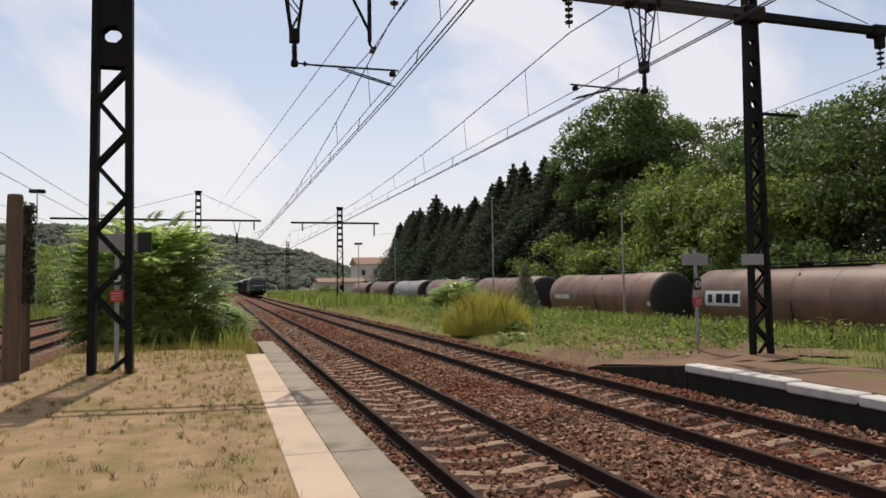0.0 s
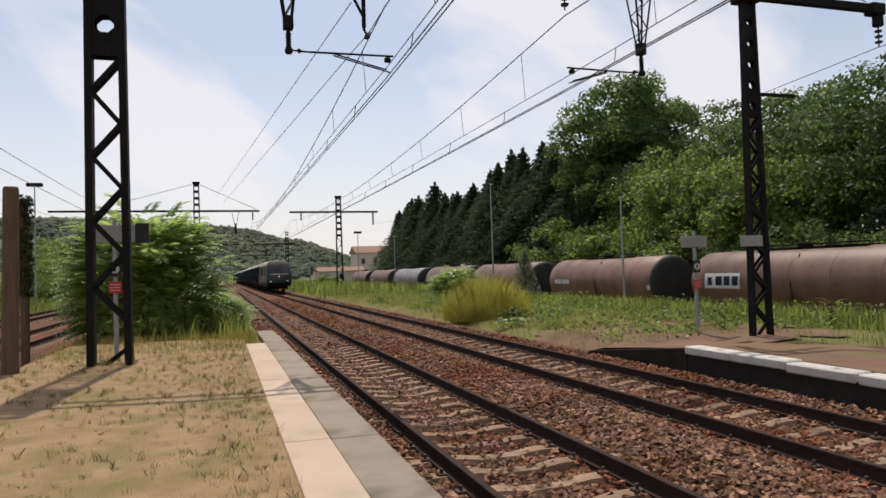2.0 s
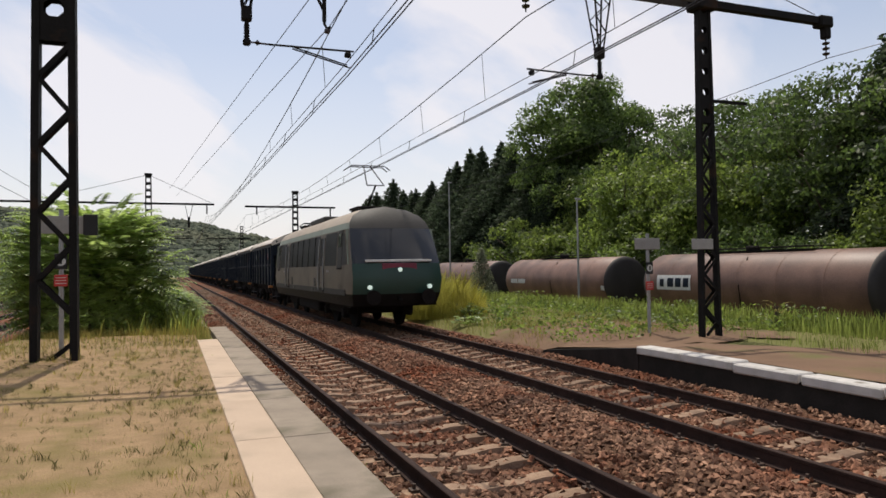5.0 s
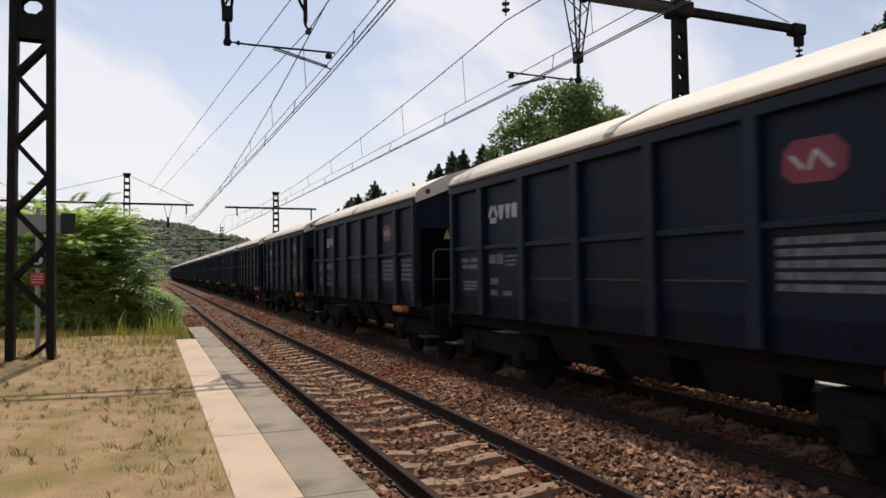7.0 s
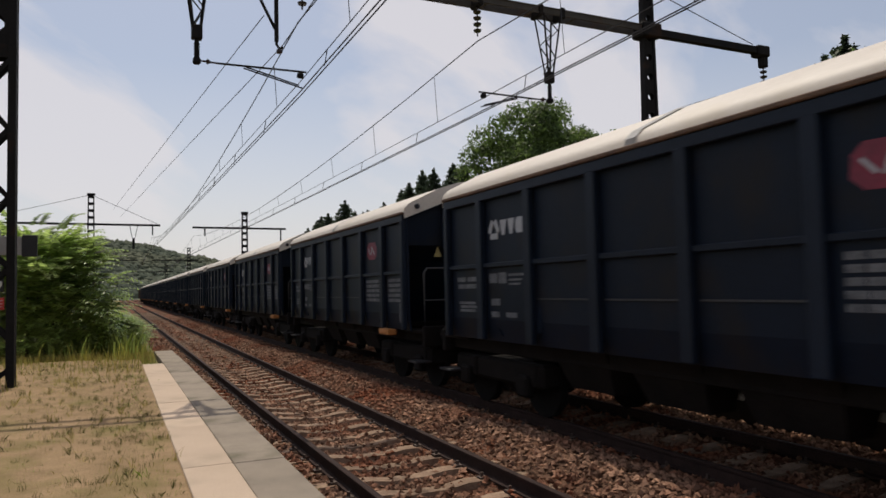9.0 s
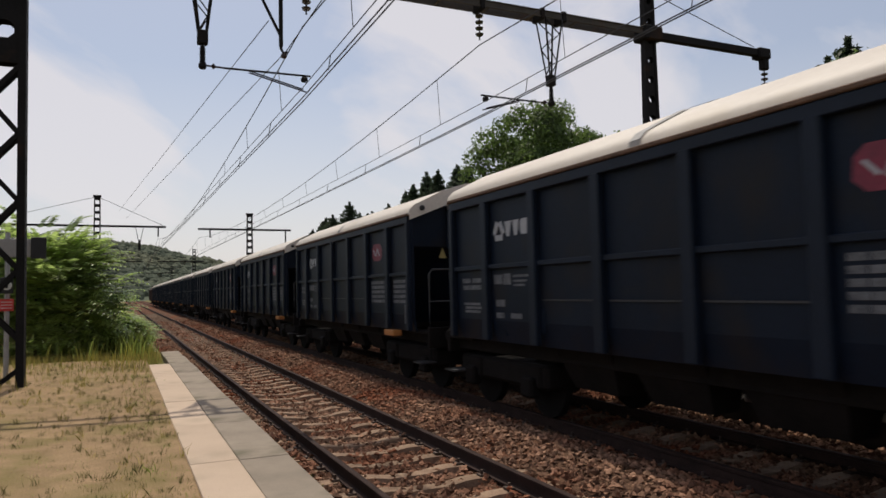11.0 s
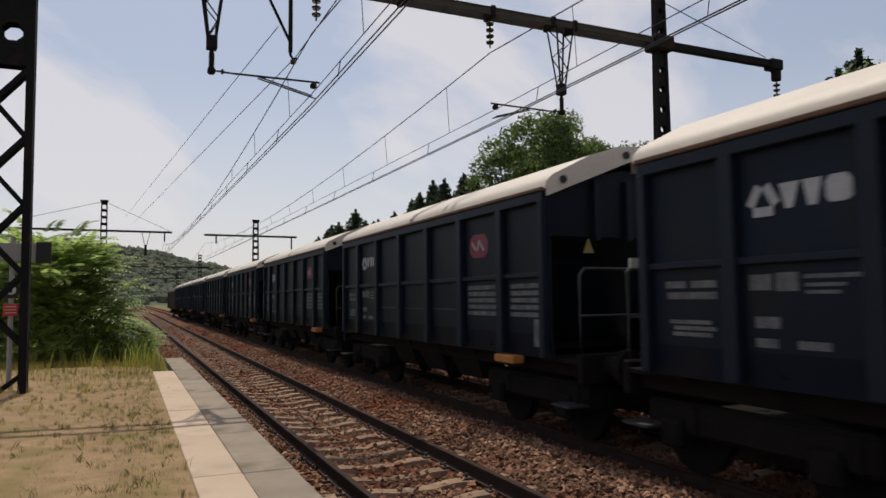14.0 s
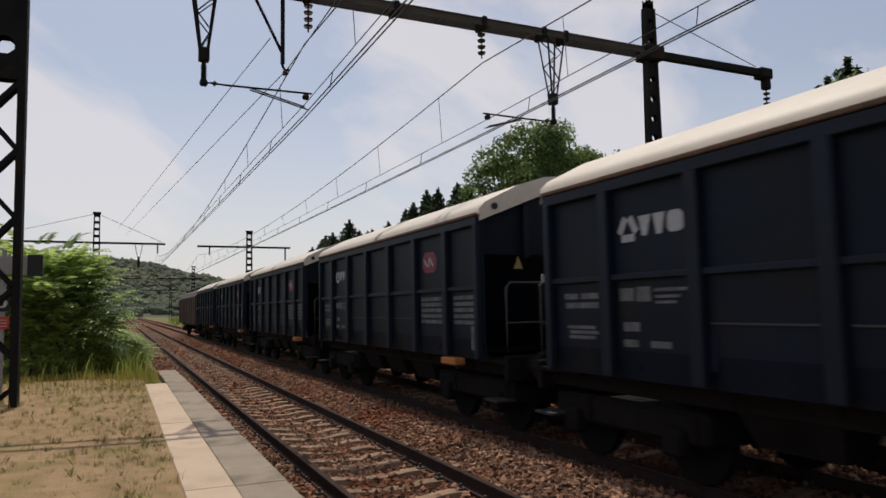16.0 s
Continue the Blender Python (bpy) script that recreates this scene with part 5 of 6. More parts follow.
def locomotive():
    t = thing("locomotive", "beige and green electric locomotive with a dark window band", "locomotive")
    # cross-section, half-widths over height; the nose is raked at both ends
    sec = [(1.40, 0.78), (1.47, 1.15), (1.485, 1.6), (1.47, 2.08), (1.43, 2.7), (1.38, 3.18), (1.335, 3.38), (1.17, 3.62), (0.82, 3.82), (0.0, 3.93)]
    nose = [8.35, 8.55, 8.68, 8.52, 8.18, 7.85, 7.72, 7.5, 7.25, 7.05]
    def band(k0, k1, mat, name, label=""):
        """A horizontal band of the body that follows the raked noses."""
        bm = B()
        for s in (-1, 1):
            rows = []
            for i in range(k0, k1 + 1):
                w, z = sec[i]
                ys = [-nose[i] + 0.28, -nose[i] + 0.6] + list(np.linspace(-5.5, 5.5, 7)) + [nose[i] - 0.6, nose[i] - 0.28]
                ws = [w - 0.06, w - 0.01] + [w] * 7 + [w - 0.01, w - 0.06]
                rows.append([bm.verts.new((s * ww, y, z)) for y, ww in zip(ys, ws)])
            for p, q in zip(rows, rows[1:]):
                for k in range(len(p) - 1):
                    bm.faces.new((p[k], p[k + 1], q[k + 1], q[k]))
        bmesh.ops.remove_doubles(bm, verts=bm.verts[:], dist=1e-4)
        bmesh.ops.recalc_face_normals(bm, faces=bm.faces[:])
        part(name, bm, mat, t, label, smooth=True)
    # the skirt's near-black colour stands for shade on the lower body
    band(0, 1, M["locodark"], "skirt", "lower skirt with body shade in its colour")
    band(1, 3, M["loco"], "side_panel", "beige side panel")
    band(3, 5, M["loco"], "upper_side")
    band(5, 6, M["mint"], "cantrail", "mint green cantrail stripe")
    band(6, 9, M["locoroof"], "roof", "dusty beige roof")
    for s in (-1, 1):
        for y0, y1 in ((-6.33, -4.48), (-3.48, 3.48), (4.48, 6.33)):
            bm = B()
            rows = [[bm.verts.new((s * (w + 0.012), y, z)) for y in (y0, y1)] for w, z in ((1.468, 2.04), (1.43, 2.7), (1.383, 3.14))]
            for p, q in zip(rows, rows[1:]):
                bm.faces.new((p[0], p[1], q[1], q[0]))
            part("grille_band", bm, M["locodark"], t, "dark window and grille band")
        for y in np.arange(-2.6, 2.7, 1.3):
            part("grille_post", bar(B(), (s * 1.487, y, 2.04), (s * 1.397, y, 3.14), 0.02, 0.04), M["under"], t)
        part("waist_stripe", box(B(), min(s * 1.46, s * 1.492), max(s * 1.46, s * 1.492), -7.6, 7.6, 1.10, 1.28), M["locogrey"], t, "dark grey lower edge")
        for q in (-1, 1):
            yd = q * 3.98
            door = part("cab_door", bar(B(), (s * 1.478, yd, 1.30), (s * 1.395, yd, 3.06), 0.70, 0.05, up=(1, 0, 0)), M["loco"], t, "beige entrance door")
            part("door_window", bar(B(), (s * 1.464, yd, 2.04), (s * 1.408, yd, 3.02), 0.62, 0.05, up=(1, 0, 0)), M["locodark"], door)
            for dy in (-0.34, 0.34):
                part("door_seam", bar(B(), (s * 1.50, yd + dy, 1.36), (s * 1.492, yd + dy, 2.02), 0.03, 0.02, up=(1, 0, 0)), M["locogrey"], door)
            part("door_seam", box(B(), s * 1.497 - 0.01, s * 1.497 + 0.01, yd - 0.34, yd + 0.34, 1.44, 1.47), M["locogrey"], door)
            part("door_step", box(B(), s * 1.497 - 0.02, s * 1.497 + 0.02, yd - 0.34, yd + 0.34, 1.14, 1.27), M["locodark"], t)
            for dy in (-0.43, 0.43):
                part("grab_rail", rod(B(), [(s * 1.53, yd + dy, 1.22), (s * 1.53, yd + dy, 2.0), (s * 1.45, yd + dy, 3.02)], 0.022, 6), M["galv"], t, "tall grey grab rail")
            yw = q * 6.82
            cab = part("cab_panel", bar(B(), (s * 1.47, yw, 1.94), (s * 1.392, yw, 3.15), 0.60, 0.05, up=(1, 0, 0)), M["locogrey"], t, "grey side window panel")
            part("cab_window", bar(B(), (s * 1.437, yw, 2.64), (s * 1.407, yw, 3.06), 0.40, 0.06, up=(1, 0, 0)), M["glass"], cab)
            part("cab_panel_sill", bar(B(), (s * 1.49, yw - 0.3, 1.94), (s * 1.49, yw + 0.3, 1.94), 0.03, 0.05), M["under"], cab)
            bm = B()
            a = [bm.verts.new((s * x, q * y, z)) for x, y, z in ((1.482, 7.17, 2.04), (1.482, 7.80, 2.06), (1.41, 7.36, 3.05), (1.41, 7.17, 3.05))]
            bm.faces.new(a)
            part("cheek_panel", bm, M["locogrey"], t, "slanting grey cheek panel")
            part("cheek_stripe", bar(B(), (s * 1.43, q * 8.0, 2.06), (s * 1.355, q * 7.52, 3.16), 0.02, 0.12, up=(1, 0, 0)), M["mint"], t, "mint green nose edge")
            part("side_hatch", box(B(), s * 1.48 - 0.012, s * 1.48 + 0.012, q * 2.66 - 0.16, q * 2.66 + 0.16, 1.30, 1.62, 0.004), M["locogrey"], t)
            part("number_plate", box(B(), s * 1.497 - 0.008, s * 1.497 + 0.008, q * 2.2 - 0.22, q * 2.2 + 0.22, 1.12, 1.26), M["signblack"], t, "black plate")
            for k in range(5):
                part("number_bar", box(B(), min(s * 1.47, s * 1.492), max(s * 1.47, s * 1.492), q * (5.2 - k * 0.09) - 0.035, q * (5.2 - k * 0.09) + 0.035, 1.82, 1.90), M["signgrey"], t)
    for q in (-1, 1):
        # front: lower apron, dark green face, windscreen
        def face(k0, k1, mat, name, label, w_in=0.0):
            bm = B()
            rows = []
            for i in range(k0, k1 + 1):
                w, z = sec[i]
                w = max(w - 0.06, 0.0)
                xs = np.linspace(-w, w, 9)
                rows.append([bm.verts.new((x, q * (nose[i] - 0.28 + 0.28 * math.sqrt(max(0.0, 1 - (x / max(w, 0.01)) ** 2)) if w > 0.02 else q * nose[i] * q), z)) for x in xs])
            for p, r2 in zip(rows, rows[1:]):
                for k in range(8):
                    bm.faces.new((p[k], p[k + 1], r2[k + 1], r2[k]))
            bmesh.ops.remove_doubles(bm, verts=bm.verts[:], dist=1e-4)
            bmesh.ops.recalc_face_normals(bm, faces=bm.faces[:])
            part(name, bm, mat, t, label, smooth=True)
        face(0, 1, M["under"], "apron", "dark front apron")
        face(1, 3, M["green"], "front_panel", "dark green front panel")
        face(3, 5, M["glass"], "windscreen", "dark windscreen")
        face(5, 9, M["mint"] if q > 0 else M["locogrey"], "brow", "rounded roof brow")
        part("light_bar", box(B(), -1.05, 1.05, min(q * 8.42, q * 8.52), max(q * 8.42, q * 8.52), 2.12, 2.19, 0.01), M["signwhite"], t, "white stripe under the windscreen")
        part("front_emblem", box(B(), -0.55, 0.55, min(q * 8.4, q * 8.56), max(q * 8.4, q * 8.56), 1.86, 2.08, 0.01), M["pink"], t, "dull red emblem")
        for x, z in ((-0.95, 1.36), (0.95, 1.36), (0.0, 1.88)):
            yy = 8.70 if z < 1.5 else 8.62
            part("head_lamp", rod(B(), [(x, q * (yy - 0.25), z), (x, q * (yy - 0.06 if abs(x) > 0.5 else yy), z)], 0.065, 12), M["lamp"] if q < 0 else M["glass"], t, "round head lamp")
        buffers(t, q * 8.35)
        bogie(t, q * 4.6, 1.4, 0.62)
    part("transformer", box(B(), -1.25, 1.25, -2.2, 2.2, 0.35, 0.85, 0.05), M["under"], t)
    part("floor_pan", box(B(), -1.38, 1.38, -8.0, 8.0, 0.74, 0.80), M["under"], t)
    # roof gear and pantographs
    for x in (-0.5, 0.5):
        part("roof_box", box(B(), x - 0.35, x + 0.35, -1.5, 1.5, 3.80, 4.02, 0.04), M["locogrey"], t)
    for q in (-1, 1):
        part("pantograph_base", box(B(), -0.6, 0.6, q * 5.2 - 0.6, q * 5.2 + 0.6, 3.98, 4.05, 0.01), M["steel"], t)
        for x in (-0.5, 0.5):
            for dy in (-0.5, 0.5):
                part("roof_insulator", rod(B(), [(x, q * 5.2 + dy, 3.78), (x, q * 5.2 + dy, 4.0)], 0.06, 8), M["insul"], t)
        up = q < 0
        elbow = (0, q * 5.2 + q * 0.75, 4.75) if up else (0, q * 5.2 + q * 0.7, 4.10)
        head = (0, q * 5.2 - q * 0.35, 5.55) if up else (0, q * 5.2 - q * 0.5, 4.14)
        part("lower_arm", rod(B(), [(0, q * 5.2 - q * 0.4, 4.04), elbow], 0.035, 6), M["steel"], t)
        bm = rod(B(), [(-0.3, elbow[1], elbow[2]), (-0.12, head[1], head[2])], 0.02, 6)
        rod(bm, [(0.3, elbow[1], elbow[2]), (0.12, head[1], head[2])], 0.02, 6)
        rod(bm, [(-0.3, elbow[1], elbow[2]), (0.3, elbow[1], elbow[2])], 0.02, 6)
        part("upper_arm", bm, M["steel"], t)
        bm = B()
        for dy in (-0.18, 0.18):
            rod(bm, [(-0.8, head[1] + dy, head[2] - 0.15), (-0.6, head[1] + dy, head[2]), (0.6, head[1] + dy, head[2]), (0.8, head[1] + dy, head[2] - 0.15)], 0.02, 6)
        part("contact_strip", bm, M["steel"], t)
    return t


def tail_wagon():
    t = thing("covered_wagon", "dark brown covered wagon at the tail of the train", "freight wagon")
    bm = B()
    prism(bm, [(-1.42, 1.0), (1.42, 1.0), (1.42, 3.1), (1.2, 3.5), (0.7, 3.75), (-0.7, 3.75), (-1.2, 3.5), (-1.42, 3.1)], -7.6, 7.6)
    bmesh.ops.recalc_face_normals(bm, faces=bm.faces[:])
    part("body", bm, M["brownwagon"], t)
    for y in (-7.0, -2.4, 2.4, 7.0):
        part("roof_bow", box(B(), -0.9, 0.9, y - 0.5, y + 0.5, 3.70, 3.9, 0.1), M["under"], t)
    for s in (-1, 1):
        for y in np.linspace(-7.5, 7.5, 11):
            part("rib", box(B(), s * 1.44 - 0.04, s * 1.44 + 0.04, y - 0.05, y + 0.05, 1.0, 3.1), M["brownwagon"], t)
        part("sole_bar", box(B(), s * 1.1 - 0.07, s * 1.1 + 0.07, -7.8, 7.8, 0.85, 1.0), M["under"], t)
    for q in (-1, 1):
        buffers(t, q * 7.8)
        bogie(t, q * 5.4, 0.9)
    return t


loco = locomotive()
first_hopper = hopper_wagon()
hoppers = [first_hopper] + [copy_thing(first_hopper, Matrix.Identity(4)) for _ in range(17)]
tail = tail_wagon()


# ---------------------------------------------------------------- posts, signs, lamps, buildings
def wooden_post(x, y, z0, z1, r, label):
    bm = rod(B(), [(0, 0, -0.4), (0, 0, 0.3), (0.02, 0, (z1 - z0) * 0.5), (0.04, 0.0, z1 - z0 - 0.04), (0.04, 0, z1 - z0)], r, 14, radii=[r * 1.1, r * 1.08, r, r * 0.94, r * 0.86])
    single("wooden_post", bm, M["wood"], label, "post", pose(x, y, z0), smooth=False)


wooden_post(-6.24, 13.1, PLAT - 0.06, 3.5, 0.125, "thick weathered brown wooden post on the platform")


def ivy_pole():
    t = thing("ivy_pole", "dead pole overgrown with dark ivy", "pole", pose(-7.64, 20, 0))
    part("pole", rod(B(), [(0, 0, -0.4), (0, 0, 4.05)], 0.11, 10), M["wood"], t)
    n = 1500
    z = rng.uniform(1.6, 4.15, n)
    a = rng.uniform(0, math.tau, n)
    r = 0.12 + 0.10 * rng.random(n)
    v, f = scatter_leaves(np.stack([np.cos(a) * r, np.sin(a) * r, z], 1), 0.10)
    o = new("ivy", raw("ivy", v, f, M["needle"]))
    o.parent = t


ivy_pole()


def platform_sign(x, y, z0, board, black_z, red_z, label, dark_end=False):
    """A grey post with a name board seen from the back, a small round symbol and a red panel."""
    t = thing("platform_sign", label, "sign", pose(x, y, z0), "platform signs")
    part("post", rod(B(), [(0, 0, 0), (0, 0, board[3] + 0.12)], 0.045, 10), M["galv"], t)
    part("name_board", box(B(), board[0], board[1], -0.075, -0.05, board[2], board[3], 0.006), M["signgrey"], t, "grey name board")
    if dark_end:
        part("board_end", box(B(), board[1] - 0.22, board[1] + 0.03, -0.10, -0.045, board[2] - 0.03, board[3] + 0.03, 0.006), M["signblack"], t, "black board end")
    part("symbol_plate", box(B(), -0.105, 0.105, -0.066, -0.05, black_z - 0.15, black_z + 0.15, 0.005), M["signblack"], t, "black square plate")
    part("symbol_disc", rod(B(), [(0, -0.067, black_z), (0, -0.075, black_z)], 0.085, 18), M["signwhite"], t, "white disc")
    part("symbol_bar", box(B(), -0.022, 0.022, -0.082, -0.074, black_z - 0.05, black_z + 0.05), M["signblack"], t)
    part("red_panel", box(B(), -0.115, 0.115, -0.066, -0.05, red_z - 0.11, red_z + 0.11, 0.005), M["signred"], t, "red notice panel")
    for k in range(3):
        part("notice_line", box(B(), -0.09, 0.09, -0.07, -0.064, red_z + 0.05 - 0.055 * k, red_z + 0.062 - 0.055 * k), M["signwhite"], t)
    return t


platform_sign(8.48, 15.0, 0.1, (-0.44, 0.33, 2.20, 2.49), 1.72, 1.27, "grey post with board and red notice by far platform")
platform_sign(-4.90, 15.0, PLAT - 0.02, (-0.42, 0.60, 2.28, 2.62), 1.76, 1.40, "grey post with board and red notice before bush", True)
single("mast_plate", box(B(), 8.42, 9.04, -0.02, 0.01, 2.25, 2.50, 0.006), M["signgrey"], "pale grey plate fixed on the mast", "sign", pose(0, PY - 0.22, 0))
single("mast_bracket", box(B(), 9.1, 10.4, -0.03, 0.03, 5.83, 5.90), M["steel"], "thin dark bracket arm on the mast", "bracket", pose(0, PY, 0))


def lamp_post(x, y, z0, z1, label, head=False):
    t = thing("lamp_post", label, "lamp post", pose(x, y, z0), "slim posts")
    part("pole", rod(B(), [(0, 0, 0), (0, 0, z1 - z0)], 0.06, 8, radii=[0.07, 0.045]), M["galv"], t)
    if head:
        part("lamp_head", box(B(), -0.55, 0.55, -0.2, 0.2, z1 - z0 - 0.1, z1 - z0 + 0.18, 0.05), M["steel"], t)
    else:
        part("lamp_head", box(B(), -0.1, 0.22, -0.06, 0.06, z1 - z0 - 0.05, z1 - z0 + 0.05, 0.02), M["galv"], t)


lamp_post(17.0, 50.3, -0.35, 8.5, "slim grey lamp post in the grass before the wagons")
lamp_post(17.0, 32.0, -0.35, 5.45, "slim grey lamp post in the grass before the wagons")
lamp_post(15.0, 95.0, -0.5, 7.55, "distant lamp post with a wide head", True)
lamp_post(18.9, 90.0, -0.8, 6.7, "slim grey lamp post in the grass before the wagons")
lamp_post(7.25, 85.0, -0.2, 4.4, "slim grey post beside the far track")
lamp_post(-16.3, 60.0, -0.2, 9.4, "tall slim lamp post beyond the side tracks", True)
lamp_post(6.6, 112.0, -0.2, 6.0, "slim grey post beside the far track")


def building(x, y, w, d, h, roof, floors, cols, label, wall="render"):
    t = thing("building", label, "building", pose(x, y, -0.3))
    part("wall", box(B(), 0, w, 0, d, 0, h), M[wall], t)
    bm = B()
    prism(bm, [(-0.4, h), (d + 0.4, h), (d / 2, h + roof)], -0.4, w + 0.4, axis="x")
    bmesh.ops.recalc_face_normals(bm, faces=bm.faces[:])
    part("roof", bm, M["tiles"], t, "brown tiled roof")
    for f in range(floors):
        for c in range(cols):
            cx = w * (c + 0.5) / cols
            z = 0.9 + f * (h / floors)
            win = part("window", box(B(), cx - 0.55, cx + 0.55, -0.06, 0.02, z, z + 1.5), M["render"], t)
            part("pane", box(B(), cx - 0.45, cx + 0.45, -0.075, -0.03, z + 0.1, z + 1.4), M["glass"], win, "dark window pane")
    return t


building(28.5, 168, 12, 9, 7.3, 1.8, 2, 4, "pale two-storey station building behind the wagons")
building(17.0, 150, 9.5, 8, 3.0, 0.9, 1, 3, "low pale shed with a canopy roof")
building(-42, 88, 10, 8, 3.0, 1.6, 1, 3, "grey gabled house beyond the side tracks", "signgrey")


def car():
    t = thing("parked_van", "white van parked by the station", "van", pose(16.5, 128, -0.4))
    bm = B()
    prism(bm, [(-2.3, 0.4), (2.3, 0.4), (2.3, 1.1), (1.5, 1.25), (0.9, 1.95), (-2.3, 1.95)], -0.9, 0.9)
    bmesh.ops.recalc_face_normals(bm, faces=bm.faces[:])
    part("body", bm, M["signwhite"], t)
    for x in (-1.4, 1.4):
        for s in (-0.85, 0.85):
            part("wheel", rod(B(), [(x, s - 0.1, 0.33), (x, s + 0.1, 0.33)], 0.33, 14), M["under"], t)
    part("window", box(B(), -1.9, 0.8, -0.92, -0.88, 1.25, 1.75), M["glass"], t)


car()


# ---------------------------------------------------------------- trees and plants
def crown_points(n, lobes, rx, rz, zc, seed, flat=0.82, dirs=False):
    g = np.random.default_rng(seed)
    c = g.normal(size=(lobes, 3))
    c /= np.linalg.norm(c, axis=1)[:, None]
    c *= (g.random(lobes)[:, None] ** 0.45) * np.array((rx * 0.74, rx * 0.74, rz * 0.86))
    r = g.uniform(0.15, 0.33, lobes) * rx
    w = r ** 2 / (r ** 2).sum()
    k = g.choice(lobes, n, p=w)
    d = g.normal(size=(n, 3))
    d /= np.linalg.norm(d, axis=1)[:, None]
    d[:, 2] = np.where(d[:, 2] < -0.35, -d[:, 2] * 0.6, d[:, 2])
    p = c[k] + d * (r[k] * g.uniform(0.6, 1.08, n) ** 0.6)[:, None] * np.array((1, 1, flat))
    p[:, 2] += zc
    return (p, d) if dirs else p


def broad_tree(name, label, mat, h, rx, seed, leaf, n, stem=0.28):
    t = thing(name, label, "tree", group="trees behind the siding")
    g = random.Random(seed)
    bm = rod(B(), [(0, 0, -0.5), (0.05 * h / 10, 0, h * stem), (0.1, 0.1, h * 0.6), (0, 0.1, h * 0.85)], 0.2, 9, radii=[h * 0.021, h * 0.016, h * 0.009, 0.03])
    for k in range(9):
        a, z = g.uniform(0, math.tau), h * g.uniform(0.25, 0.65)
        q = rx * g.uniform(0.5, 0.8)
        rod(bm, [(0, 0, z), (math.cos(a) * q * 0.5, math.sin(a) * q * 0.5, z + h * 0.08), (math.cos(a) * q, math.sin(a) * q, z + h * 0.2)], 0.1, 6, radii=[h * 0.008, h * 0.005, 0.02])
    part("trunk", bm, M["bark"], t)
    rz = h * (1 - stem) / 2
    p, d = crown_points(n, 70, rx, rz, h - rz, seed, dirs=True)
    v, f = scatter_leaves(p, leaf, out=d)
    o = new("crown", raw("crown", v, f, M[mat]))
    o.parent = t
    return t


def conifer(name, label, h, r, seed, n):
    t = thing(name, label, "tree", group="conifers behind the siding")
    part("trunk", rod(B(), [(0, 0, -0.5), (0, 0, h * 0.97)], 0.2, 8, radii=[h * 0.016, 0.02]), M["bark"], t)
    g = np.random.default_rng(seed)
    u = g.random(n) ** 0.75                        # 0 at the top
    layer = np.round(u * 30) / 30
    z = h * (1 - 0.97 * (layer + g.normal(0, 0.008, n)))
    a = g.uniform(0, math.tau, n)
    branch = 0.70 + 0.18 * np.sin(a * 7 + layer * 40 + seed) + 0.22 * np.sin(a * 2 + layer * 9 + seed * 2)
    rad = r * np.minimum(0.025 + 1.45 * layer ** 0.82, 1.05 + 0.14 * np.sin(layer * 47 + seed)) * branch * g.random(n) ** 0.45
    z -= rad * 0.32
    v, f = scatter_leaves(np.stack([np.cos(a) * rad, np.sin(a) * rad, z], 1), 0.42, 0.34, 0.35)
    o = new("crown", raw("crown", v, f, M["needle"]))
    o.parent = t
    return t


def at(x, y, z, s=1.0, turn=0.0, sz=None):
    return Matrix.Translation((x, y, z)) @ Euler((0, 0, turn)).to_matrix().to_4x4() @ Matrix.Diagonal((s, s, sz or s, 1))


